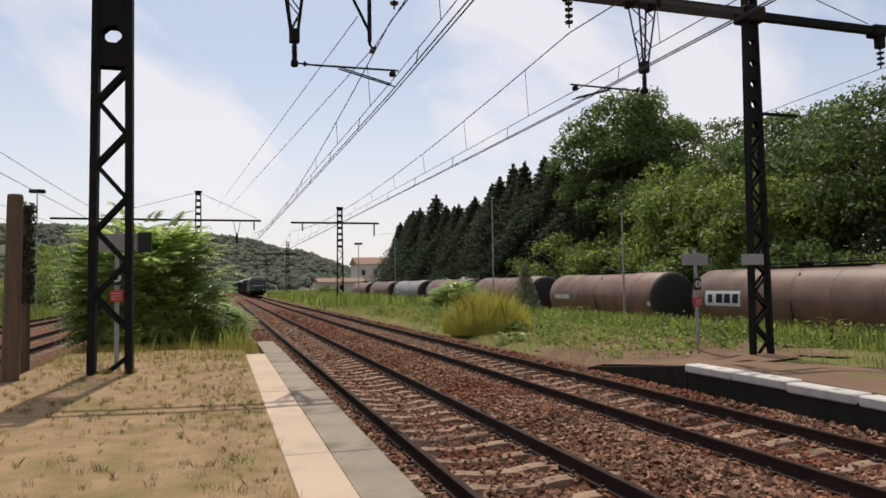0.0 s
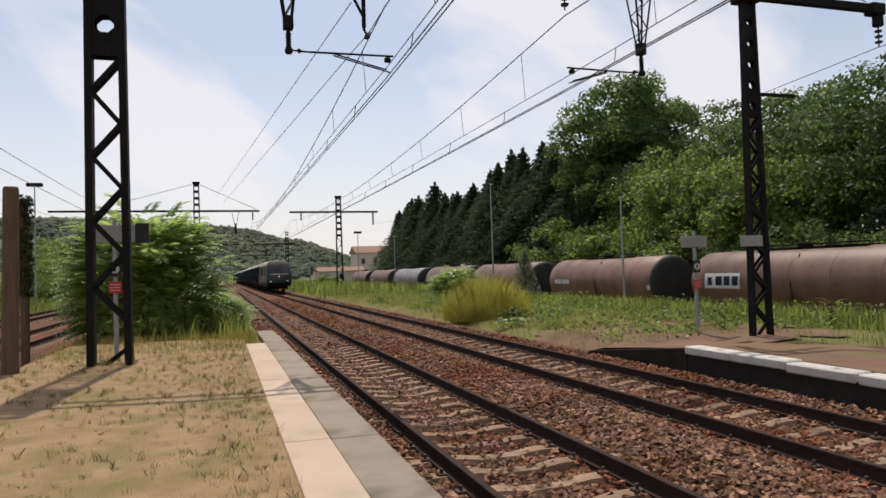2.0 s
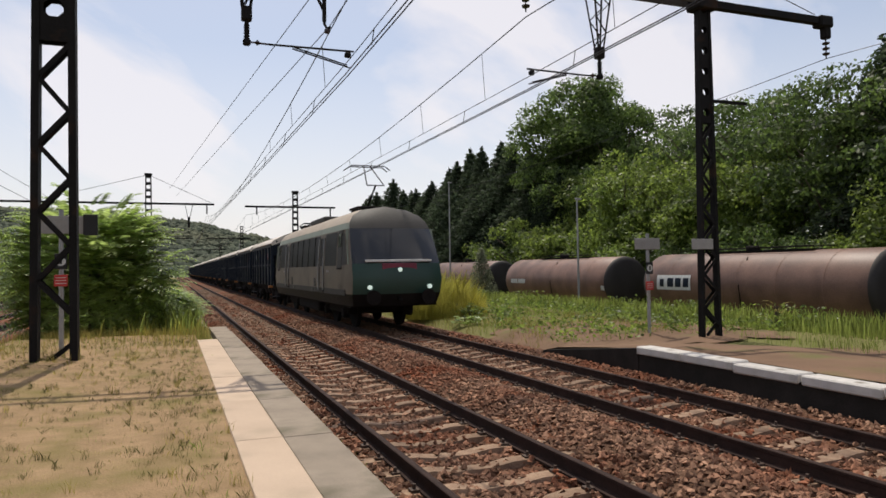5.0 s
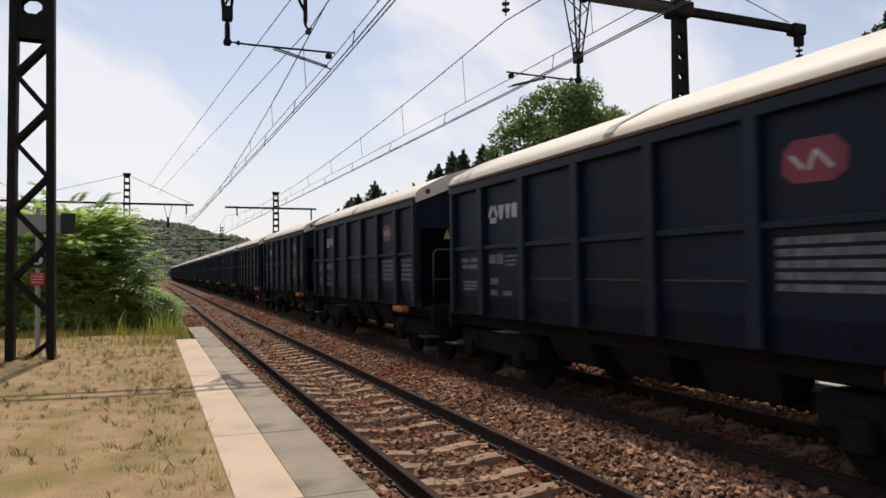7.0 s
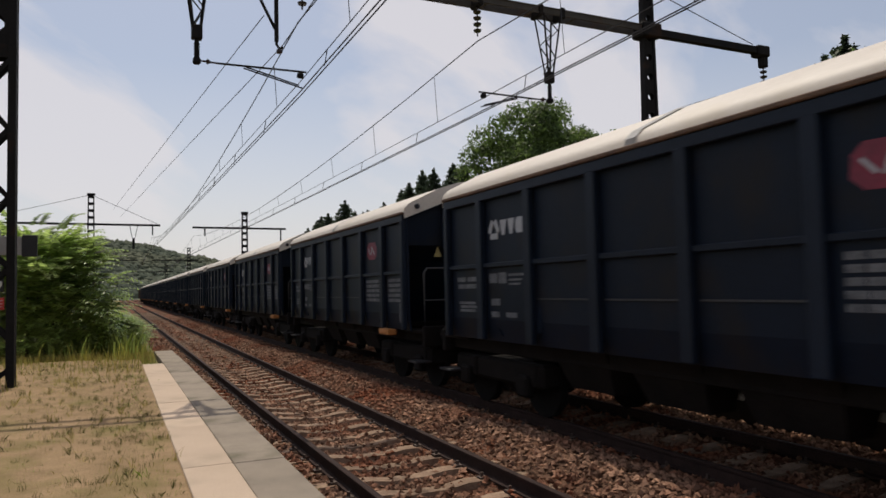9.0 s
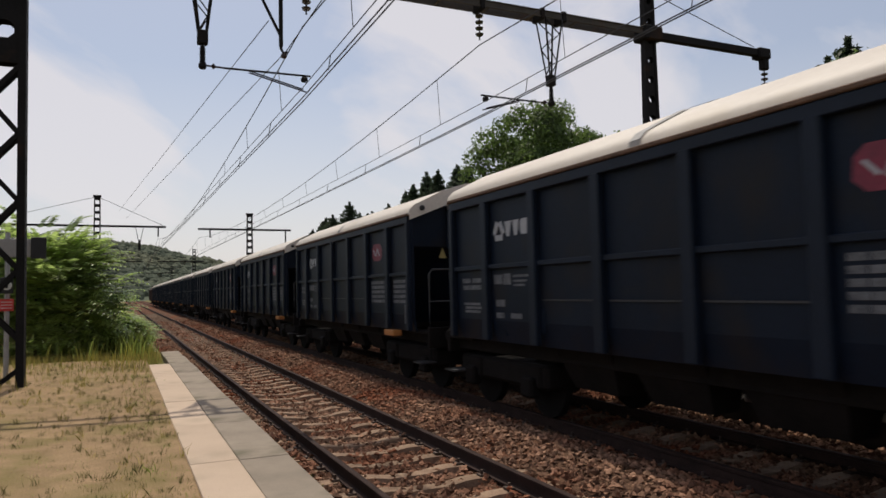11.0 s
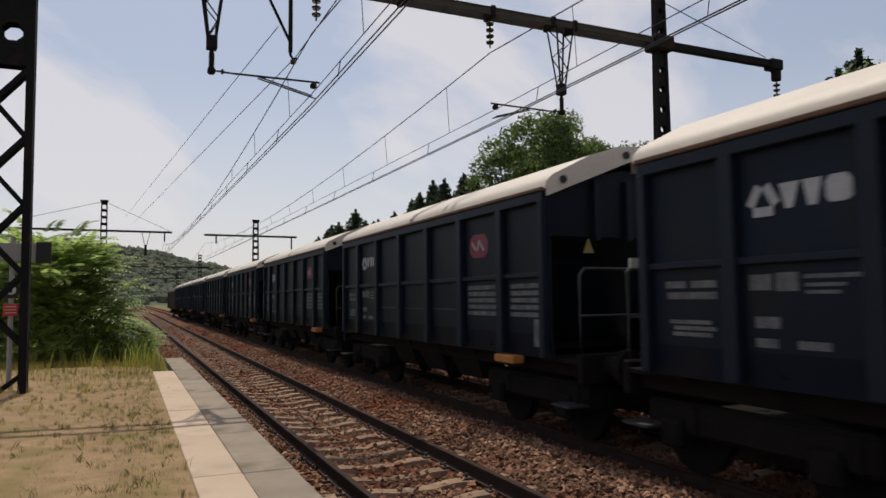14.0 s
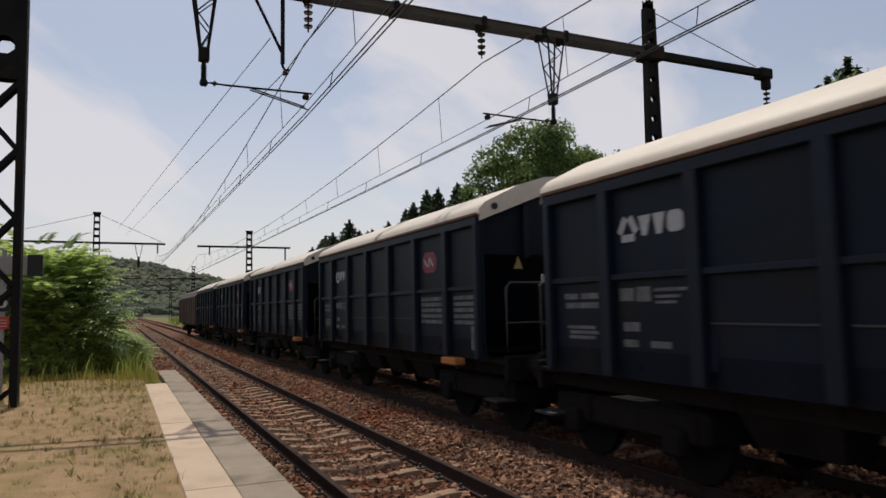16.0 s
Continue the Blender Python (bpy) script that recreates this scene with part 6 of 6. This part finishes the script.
def woods():
    g = random.Random(3)
    big = broad_tree("broadleaf_tree", "tall dense green broadleaf tree rising above the woods", "leaf", 20.9, 7.9, 11, 0.34, 34000)
    big.matrix_basis = at(34.0, 58.6, -0.2)
    a = broad_tree("broadleaf_tree", "green broadleaf tree at the wood's edge", "leaf", 13.0, 4.6, 12, 0.27, 9000, 0.12)
    b = broad_tree("broadleaf_tree", "light green tree with fine leaves at the wood's edge", "leaflight", 10.0, 4.2, 13, 0.24, 9000, 0.10)
    c = broad_tree("shrub", "dense light green shrub behind the tank wagons", "leaflight", 6.0, 3.6, 14, 0.24, 7000, 0.02)
    d = broad_tree("shrub", "dense dark green shrub behind the tank wagons", "leaf", 6.0, 3.4, 15, 0.22, 7000, 0.02)
    a.matrix_basis, b.matrix_basis = at(33, 40.2, -0.2, 1.12), at(29, 39.0, -0.9, 1.02)
    c.matrix_basis, d.matrix_basis = at(27.5, 52, -1.3, 1.2), at(26.6, 29.5, -1.4, 0.95)
    for x, y, s in ((36.5, 50.0, 1.02), (34.5, 66, 1.12), (36, 46, 1.02), (33.5, 35.5, 0.97), (31.5, 31.0, 0.91), (30, 26.8, 0.88), (31.5, 24.2, 0.86), (31, 21.7, 0.98), (37, 62, 1.25), (38, 40, 1.05), (37, 33, 0.90), (36, 27, 0.94), (33.5, 62.5, 1.15), (32.3, 57.5, 1.05), (35.5, 54.5, 1.2), (30.5, 17, 1.0), (31, 12, 0.95), (31, 6, 0.95), (40, 56, 1.25), (41, 50, 1.12), (30.0, 48.5, 0.72), (30.5, 55, 0.85)):
        copy_thing(a, at(x + g.uniform(-0.5, 0.5), y, -0.2, s, g.uniform(0, 6.28), s * g.uniform(0.93, 1.04)))
    for x, y, s in ((28.5, 44, 1.02), (28.5, 35.0, 0.98), (27.5, 21.2, 0.80), (28, 16, 0.9), (28, 10, 0.9), (30.5, 42.5, 1.26), (30.0, 33, 1.06), (31, 51.5, 1.12), (31.5, 46.5, 1.22)):
        copy_thing(b, at(x, y, -0.9, s, g.uniform(0, 6.28), s * g.uniform(0.9, 1.08)))
    for x, y, s in ((27, 46.0, 1.0), (27, 40.5, 0.95), (27, 57, 1.2), (26.3, 22.5, 0.85), (27, 12, 0.9), (27, 66, 0.8)):
        copy_thing(c, at(x, y, -1.4, s, g.uniform(0, 6.28), s * g.uniform(0.85, 1.1)))
    for x, y, s in ((27.2, 43.2, 0.8), (27, 36, 0.9), (26.5, 32.8, 0.85), (26.3, 26.4, 0.85), (27.5, 62, 0.95), (26.3, 18, 0.9), (26.8, 49.5, 0.85), (27.6, 54, 0.8)):
        copy_thing(d, at(x, y, -1.4, s, g.uniform(0, 6.28), s * g.uniform(0.85, 1.1)))
    con = conifer("conifer", "dark dense conifer in the row behind the siding", 15.8, 5.6, 5, 19000)
    con2 = conifer("conifer", "dark ragged conifer in the row behind the siding", 15.8, 5.0, 8, 18000)
    con.matrix_basis, con2.matrix_basis = at(30, 76, -0.4, 1.02), at(30, 72.8, -0.4, 1.0)
    spots = [(30, 131, .92), (30.5, 126.5, .93), (30, 121.5, .98), (30, 117, .99), (31, 112, .96), (30, 107.2, 1.0), (30.5, 103.5, .92), (31, 100, .84), (30, 96, .90), (30.5, 92.5, .88), (30, 89.3, .92), (30.5, 85.5, .90), (29.5, 81.5, .93), (29, 77.8, .96), (31, 69.6, 1.0), (30.5, 66, .95), (31, 62.5, .9), (29.5, 70.8, .85), (30.5, 59, .8), (30, 55.5, .7),
             (34, 128, .95), (34, 119, .98), (34, 110, .98), (34, 101, .92), (34, 93, .93), (34, 85, .95), (34, 77, .98), (34, 69, .95), (32, 124, .86), (32, 114.5, .88), (32, 98, .78), (32, 89, .8), (32, 80, .86), (32, 74.3, .9)]
    for k, (x, y, s) in enumerate(spots):
        copy_thing(con if k % 2 else con2, at(x, y, -0.4, s * g.uniform(1.1, 1.35), g.uniform(0, 6.28), s * g.uniform(0.93, 1.02)))
    for x, y, s in ((31.5, 24.9, .88), (31.0, 23.4, .91), (31.5, 19.0, .88)):
        copy_thing(con, at(x, y, -0.4, s * 1.05, g.uniform(0, 6.28), s))
    # scrub in front of the station and along the line
    for x, y, s in ((13.5, 118, 0.35), (16, 122, 0.3), (11, 110, 0.25), (24, 120, 0.4), (9.5, 96, 0.2), (27, 140, 0.5), (33, 150, 0.8)):
        copy_thing(c, at(x, y, -0.4, s, g.uniform(0, 6.28)))
    for x, y, s in ((-17.2, 58, 0.40), (-18.5, 64, 0.5), (-17.5, 71, 0.45), (-19.5, 76, 0.6), (-18.0, 84, 0.55), (-21, 88, 0.7), (-24, 96, 0.8), (-20, 104, 0.7), (-26, 112, 1.0), (-22, 120, 0.8), (-10.5, 112, 0.4), (-19, 54, 0.5), (-17, 49, 0.4), (-30, 130, 1.1), (-17, 132, 0.8)):
        copy_thing(c, at(x, y, ground_z(x, y) - 0.2, s, g.uniform(0, 6.28)))


woods()


def fronds(n, stem_pts, length, leaflets, seed, droop=0.9, leaf=0.13):
    """Arching pinnate leaves: paired leaflets along curved stalks that start at the given points and directions."""
    g = np.random.default_rng(seed)
    V, F = [], []
    for k in range(n):
        o, d = stem_pts(g)
        d = d / np.linalg.norm(d)
        L = length * g.uniform(0.7, 1.2)
        side = np.cross(d, (0, 0, 1.0))
        side /= np.linalg.norm(side) + 1e-6
        for i in range(1, leaflets + 1):
            u = i / leaflets
            p = o + d * L * u + np.array((0, 0, -droop * L * u * u * 0.5))
            w = leaf * (1.15 - 0.6 * u) * g.uniform(0.85, 1.15)
            tang = d + np.array((0, 0, -droop * u))
            tang /= np.linalg.norm(tang)
            for s in (-1, 1):
                dirn = side * s * 0.92 + tang * 0.35 + np.array((0, 0, -0.25))
                a = p
                tip = p + dirn * w * 1.5
                mid = p + dirn * w * 0.7
                b = len(V)
                V += [a, mid + tang * w * 0.24, tip, mid - tang * w * 0.24]
                F.append((b, b + 1, b + 2, b + 3))
    return np.array(V), np.array(F)


def big_bush():
    t = thing("bush", "large dark green bush with drooping pinnate leaves on the platform end", "bush", at(-5.05, 21.4, 0.12, 1.08, 0.0, 1.06))
    g = random.Random(4)
    bm = B()
    for k in range(9):
        a = g.uniform(0, math.tau)
        rod(bm, [(0.2 * math.cos(a), 0.2 * math.sin(a), -0.3), (0.8 * math.cos(a), 0.8 * math.sin(a), 1.4), (1.3 * math.cos(a), 1.2 * math.sin(a), 2.5)], 0.03, 6, radii=[0.045, 0.03, 0.012])
    part("stem", bm, M["bark"], t)
    def shell(q, k):
        """Points over a lumpy dome that reaches down to the ground."""
        th, up = q.uniform(0, math.tau, k), q.uniform(-0.75, 1.0, k)
        rr = np.sqrt(1 - up ** 2 * 0.97) * (1.0 + 0.13 * np.sin(th * 3 + 1.0) + 0.10 * np.sin(th * 5 + up * 6))
        return np.stack([np.cos(th) * rr * 1.45, np.sin(th) * rr * 1.40, 1.72 + up * 1.62 + 0.22 * np.sin(th * 2 + 0.6) * up], 1), np.stack([np.cos(th), np.sin(th), 0.5 + 0.5 * up], 1)
    pts, away = shell(np.random.default_rng(77), 3000)
    def start(q):
        i = q.integers(len(pts))
        return pts[i] * np.array((1, 1, 1)) * (0.82 + 0.18 * q.random()), away[i] + q.normal(0, 0.22, 3)
    v, f = fronds(1150, start, 0.95, 9, 21, droop=0.75, leaf=0.185)
    o = new("leaves", raw("leaves", v, f, M["frond"]))
    o.parent = t
    p, d = shell(np.random.default_rng(78), 4500)
    p = (p - np.array((0, 0, 1.6))) * np.random.default_rng(79).uniform(0.35, 0.80, (4500, 1)) + np.array((0, 0, 1.6))
    v, f = scatter_leaves(p, 0.21, 0.45, out=d)
    o = new("inner_leaves", raw("inner_leaves", v, f, M["frond"]))
    o.parent = t


big_bush()


def low_bush(x, y, z, r, h, seed, mat, label, leaf=0.14, n=140, name="bush"):
    t = thing(name, label, "bush", pose(x, y, z))
    def start(q):
        a = q.uniform(0, math.tau)
        rr = r * q.random() ** 0.6
        return np.array((rr * math.cos(a), rr * math.sin(a), h * q.uniform(0.2, 0.85) * (1 - 0.5 * rr / r))), np.array((math.cos(a), math.sin(a), 0.9))
    v, f = fronds(n, start, h * 0.45, 8, seed, leaf=leaf)
    o = new("leaves", raw("leaves", v, f, M[mat]))
    o.parent = t
    bm = B()
    g = random.Random(seed)
    for k in range(6):
        a = g.uniform(0, math.tau)
        rod(bm, [(0, 0, -0.2), (r * 0.4 * math.cos(a), r * 0.4 * math.sin(a), h * 0.6)], 0.015, 5)
    part("stem", bm, M["bark"], t)


low_bush(-3.25, 23.6, 0.10, 0.75, 1.7, 41, "frond", "light green pinnate bush at the platform end", n=420)
low_bush(-2.75, 28.0, -0.1, 0.7, 1.5, 42, "frond", "light green pinnate bush at the platform end", n=160)
low_bush(-5.6, 26.5, 0.0, 1.3, 2.2, 43, "frond", "green pinnate bush near the side track", n=200)
low_bush(14.8, 52.5, -0.3, 1.6, 3.0, 44, "frond", "bright green leafy shrub before the tank wagons", leaf=0.24, n=520)
low_bush(6.2, 21.5, 0.0, 0.45, 0.5, 45, "frond", "small leafy weed beside the far track", leaf=0.12, n=30, name="weed")
low_bush(7.4, 24.0, 0.0, 0.4, 0.7, 46, "leaflight", "small leafy weed beside the far track", leaf=0.1, n=30, name="weed")
low_bush(10.5, 19.0, 0.0, 0.5, 0.6, 47, "leaflight", "small leafy weed in the grass", leaf=0.1, n=30, name="weed")
low_bush(14.5, 22.5, -0.3, 0.5, 1.0, 48, "leaflight", "pale sapling before the tank wagons", leaf=0.1, n=40, name="weed")
low_bush(13.3, 15.5, -0.1, 0.14, 1.25, 49, "drygrass", "thin yellowish sapling before the tank wagons", leaf=0.06, n=16, name="sapling")


def grey_shrub():
    t = thing("shrub", "grey-green feathery shrub before the tank wagons", "shrub", pose(15.0, 40.0, -0.4))
    part("trunk", rod(B(), [(0, 0, -0.2), (0, 0, 3.2)], 0.05, 6, radii=[0.06, 0.015]), M["bark"], t)
    g = np.random.default_rng(9)
    n = 3600
    u = g.random(n) ** 0.7
    a = g.uniform(0, math.tau, n)
    rad = (0.12 + 1.05 * u) * g.random(n) ** 0.5
    v, f = scatter_leaves(np.stack([np.cos(a) * rad, np.sin(a) * rad, 3.4 * (1 - u) + 0.15 + 0.25 * rad], 1), 0.17, 0.3, -0.3)
    o = new("crown", raw("crown", v, f, M["greyleaf"]))
    o.parent = t


grey_shrub()


def blades(x, y, z, h, w=0.012, lean=0.35):
    n = len(x)
    a, t = rng.uniform(0, math.tau, n), rng.uniform(0, math.tau, n)
    k = rng.uniform(0.05, lean, n) * h
    base = np.stack([x, y, z], 1)
    side = np.stack([np.cos(a), np.sin(a), np.zeros(n)], 1) * (w * h / 0.5)[:, None]
    off = np.stack([np.cos(t) * k, np.sin(t) * k, h], 1)
    mid = base + off * np.array((0.35, 0.35, 0.6))
    v = np.stack([base - side, base + side, mid + side * 0.7, base + off, mid - side * 0.7], 1).reshape(-1, 3)
    return v, np.arange(5 * n).reshape(-1, 5)


def grass_patch(name, n, xr, yr, hr, mat, label, density=None, w=0.012, zfun=ground_z, power=1.0):
    x = rng.uniform(*xr, n)
    y = yr[0] + (yr[1] - yr[0]) * rng.random(n) ** power
    if density is not None:
        keep = np.array([density(a, b) > rng.random() for a, b in zip(x, y)])
        x, y = x[keep], y[keep]
    z = np.array([zfun(a, b) for a, b in zip(x, y)]) - 0.05
    h = rng.uniform(*hr, len(x))
    v, f = blades(x, y, z, h, w)
    tagged(new(name, raw(name, v, f, M[mat])), label, "grass", kind="stuff")


def patchy(scale, cut, seed):
    return lambda x, y: 1.0 if noise.noise((x * scale, y * scale, seed)) > cut else 0.12


grass_patch("tall_grass", 42000, (5.7, 18.0), (14.5, 70), (0.08, 0.32), "grass", "tall green grass between the track and the siding", lambda x, y: patchy(0.35, -0.15, 3)(x, y) * (0.12 if math.hypot((x - 8.0) / 3.6, (y - 15.6) / 3.4) < 1.0 else 1.0), 0.014, power=1.3)
grass_patch("tall_grass", 14000, (13.0, 18.6), (12, 60), (0.25, 0.8), "grass", "tall green grass along the siding", None, 0.016)
grass_patch("tall_grass", 12000, (9.0, 18.0), (5, 20), (0.06, 0.3), "grass", "green grass behind the far platform", patchy(0.5, -0.1, 5), 0.013, lambda x, y: max(ground_z(x, y), PLAT - 0.01 + lerp(x, ((5.2, 0), (6.8, 0), (9, -0.2), (12, -0.36), (12.8, -0.6))) if y < 14 and x < 12.5 else -9))
grass_patch("dry_grass", 22000, (5.5, 11.0), (15, 60), (0.08, 0.3), "drygrass", "dry yellow grass beside the far track", patchy(0.5, 0.0, 8), 0.012)
grass_patch("tall_grass", 9000, (-7.2, -1.95), (20.5, 45), (0.1, 0.4), "grass", "green grass at the platform end", None, 0.014, lambda x, y: max(ground_z(x, y), 0.2 if y < 20.5 else -9), 1.3)
END = lambda x, y: PLAT - 0.02 + lerp(x, RISE_X) + lerp(y, ((18.0, 0), (20.5, -0.18))) if y < 20.4 and x > -6.3 else ground_z(x, y)
RISE = lambda x, y: 0.0 if x > -2.46 and y < 16.7 else lerp(y, ((12.5, 0.0), (15.5, 0.18), (18.0, 0.6), (20.0, 1.0))) * (0.55 + 0.9 * noise.noise((x * 1.1, y * 0.9, 2)) + 0.3 * (x > -3.4))
grass_patch("dry_grass", 26000, (-6.6, -2.1), (12.5, 27), (0.05, 0.30), "drygrass", "dry grass at the platform end", RISE, 0.011, END)
grass_patch("green_grass", 10000, (-6.6, -2.1), (14.0, 27), (0.04, 0.24), "grass", "green grass at the platform end", RISE, 0.011, END)
TUFTY = lambda x, y: max(0.0, 0.35 + 1.1 * noise.noise((x * 1.4, y * 1.1, 31))) * lerp(x, ((-4.6, 0.0), (-3.6, 0.7), (-2.7, 0.8), (-2.1, 0.15)))
grass_patch("high_grass", 5200, (-4.6, -2.1), (18.0, 27), (0.10, 0.55), "broom", "high yellow-green grass beside the bush", TUFTY, 0.009, END)
grass_patch("high_grass", 3200, (-4.4, -2.1), (18.6, 27), (0.25, 0.9), "grass", "high green grass beside the bush", TUFTY, 0.010, END)
grass_patch("high_grass", 2600, (-7.0, -3.4), (18.3, 20.4), (0.05, 0.30), "drygrass", "dry weeds along the foot of the bush", None, 0.012, END)
grass_patch("tall_grass", 10000, (-22, -14.6), (20, 80), (0.3, 1.0), "grass", "tall green grass beyond the side tracks", None, 0.02)
grass_patch("far_scrub", 12000, (5.6, 20), (60, 150), (0.4, 1.3), "grass", "green scrub beside the far track", patchy(0.12, -0.1, 12), 0.03)


def leafy_weeds():
    """Broad-leaved weeds in loose clumps among the grass before the siding."""
    k, per = 420, 36
    cx, cy = rng.uniform(6.2, 18.2, k), 14.5 + 50 * rng.random(k) ** 1.4
    h = rng.uniform(0.15, 0.55, k) * np.where(cx > 13, 1.5, 1.0)
    base = np.array([ground_z(x, y) for x, y in zip(cx, cy)])
    n = k * per
    i = np.repeat(np.arange(k), per)
    p = np.stack([cx[i] + rng.normal(0, 0.22, n), cy[i] + rng.normal(0, 0.22, n), base[i] + h[i] * rng.random(n) ** 0.7], 1)
    v, f = scatter_leaves(p, 0.13, 0.5)
    tagged(new("leafy_weeds", raw("leafy_weeds", v, f, M["leaflight"])), "loose clumps of leafy weeds among the grass", "weeds", kind="stuff")


leafy_weeds()


def yellow_bush():
    n = 17000
    a, r = rng.uniform(0, math.tau, n), rng.random(n) ** 0.5
    x, y = np.cos(a) * r * 1.75, np.sin(a) * r * 1.6
    h = (1.9 - 1.15 * r ** 2 + 0.25 * np.sin(a * 5)) * rng.uniform(0.25, 1.0, n)
    v, f = blades(x, y, np.zeros(n) - 0.05, h, 0.0019, 0.62)
    o = tagged(new("broom_bush", raw("broom_bush", v, f, M["broom"])), "wispy yellow-green broom bush beside the far track", "bush")
    o.location = (6.9, 25.6, 0.05)


yellow_bush()


def platform_weeds():
    def tufts(n, xr, yr, hr, per, mat, label, spread=0.05, density=None):
        cx, cy = rng.uniform(*xr, n), rng.uniform(*yr, n)
        if density is not None:
            keep = np.array([density(a, b) > rng.random() for a, b in zip(cx, cy)])
            cx, cy = cx[keep], cy[keep]
        x, y = np.repeat(cx, per) + rng.normal(0, spread, len(cx) * per), np.repeat(cy, per) + rng.normal(0, spread, len(cx) * per)
        h = np.repeat(rng.uniform(*hr, len(cx)), per) * rng.uniform(0.5, 1.1, len(x))
        v, f = blades(x, y, PLAT - 0.02 + np.interp(x, [p[0] for p in RISE_X], [p[1] for p in RISE_X]), h, 0.013, 0.9)
        tagged(new("weeds", raw("weeds", v, f, M[mat])), label, "weeds", kind="stuff")
    tufts(2600, (-6.3, -2.45), (4.5, 20), (0.01, 0.045), 9, "drygrass", "small dry weeds in the sandy platform", 0.07, patchy(0.9, -0.1, 6))
    tufts(1500, (-6.3, -2.45), (4.5, 20), (0.012, 0.055), 9, "grass", "small green weeds in the sandy platform", 0.05, patchy(0.8, 0.0, 16))
    tufts(120, (-2.95, -2.45), (4.5, 17), (0.02, 0.09), 8, "grass", "green weeds along the paving strip", 0.03)
    tufts(260, (-6.2, -2.45), (4.8, 16), (0.04, 0.14), 8, "drygrass", "taller weed stalks on the platform", 0.02)
    tufts(900, (-6.3, -2.45), (4.6, 17), (0.03, 0.095), 15, "weed", "dull olive weed tufts in the sandy platform", 0.022, patchy(0.7, -0.15, 26))
    tufts(300, (-3.3, -2.5), (4.6, 17), (0.03, 0.085), 12, "weed", "dull olive weed tufts beside the paving strip", 0.022)
    cx = rng.uniform(-1.52, -1.15, 1000)
    cy = rng.uniform(4, 20, 1000)
    x, y = np.repeat(cx, 9) + rng.normal(0, 0.05, 9000), np.repeat(cy, 9) + rng.normal(0, 0.08, 9000)
    v, f = blades(x, y, np.full(9000, -0.27), rng.uniform(0.05, 0.18, 9000), 0.02, 0.9)
    tagged(new("weeds", raw("weeds", v, f, M["grass"])), "green weeds between platform wall and ballast", "weeds", kind="stuff")


platform_weeds()


# ---------------------------------------------------------------- the hill behind
def hill():
    xs, ys = np.linspace(-900, 420, 120), np.linspace(260, 1000, 40)
    ridge = ((-900, 62), (-420, 60), (-260, 54), (-120, 50), (-60, 49), (-10, 45), (18, 40), (55, 34), (88, 22), (125, 8), (420, 0))
    v = []
    for y in ys:
        for x in xs:
            px = x * 600.0 / y
            up = np.clip((y - 260) / 340, 0, 1)
            z = lerp(px, ridge) * (3 * up ** 2 - 2 * up ** 3) * (y / 600 if y < 600 else 1.0)
            v.append((x, y, z - 1.5 + 2.0 * noise.noise((x * 0.02, y * 0.02, 0))))
    nx = len(xs)
    i, j = np.meshgrid(np.arange(len(ys) - 1), np.arange(nx - 1), indexing="ij")
    a = (i * nx + j).ravel()
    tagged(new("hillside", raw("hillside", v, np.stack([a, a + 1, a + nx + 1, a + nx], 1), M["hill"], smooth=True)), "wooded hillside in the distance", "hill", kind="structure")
    v = np.array(v).reshape(len(ys), nx, 3)
    n = 15000
    fy, fx = rng.uniform(2, 21, n), rng.uniform(40, nx - 8, n)
    iy, ix = fy.astype(int), fx.astype(int)
    u, w = (fy - iy)[:, None], (fx - ix)[:, None]
    c = (v[iy, ix] * (1 - u) + v[iy + 1, ix] * u) * (1 - w) + (v[iy, ix + 1] * (1 - u) + v[iy + 1, ix + 1] * u) * w
    keep = np.array([noise.noise((p[0] * 0.012, p[1] * 0.012, 4)) > -0.42 for p in c]) & (c[:, 2] > 0.5)
    c = c[keep]
    bm = B()
    bmesh.ops.create_icosphere(bm, subdivisions=1, radius=1.0)
    base = np.array([p.co for p in bm.verts])
    tri = np.array([[q.index for q in fc.verts] for fc in bm.faces])
    bm.free()
    m = len(base)
    s = rng.uniform(1.4, 3.1, len(c))
    pts = base[None] * (1 + rng.normal(0, 0.16, (len(c), m, 1))) * (s[:, None, None] * np.array((1, 1, 0.95))) + (c + np.stack([0 * s, 0 * s, s * 0.30], 1))[:, None, :]
    f = (tri[None] + m * np.arange(len(c))[:, None, None]).reshape(-1, 3)
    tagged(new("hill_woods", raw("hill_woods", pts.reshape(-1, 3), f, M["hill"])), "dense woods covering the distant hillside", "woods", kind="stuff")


hill()


# ---------------------------------------------------------------- motion of the train
def train_y(t):
    """Where the far end of the first hopper's body is."""
    u = t - 11.5
    return -65.93 - 16.8 * u + 0.09 * u * u + 0.475 * max(6.5 - t, 0.0) ** 2


def motions():
    ts = [0.5 * k for k in range(33)]
    walk(loco, [(t, pose(FAR, train_y(t) - 4.72 - 14.43, 0)) for t in ts])
    for k, w in enumerate(hoppers):
        walk(w, [(t, pose(FAR, train_y(t) - 4.72 + 11.34 * k, 0)) for t in ts])
    walk(tail, [(t, pose(FAR, train_y(t) - 4.72 + 11.34 * 17 + 13.9, 0)) for t in ts])


motions()
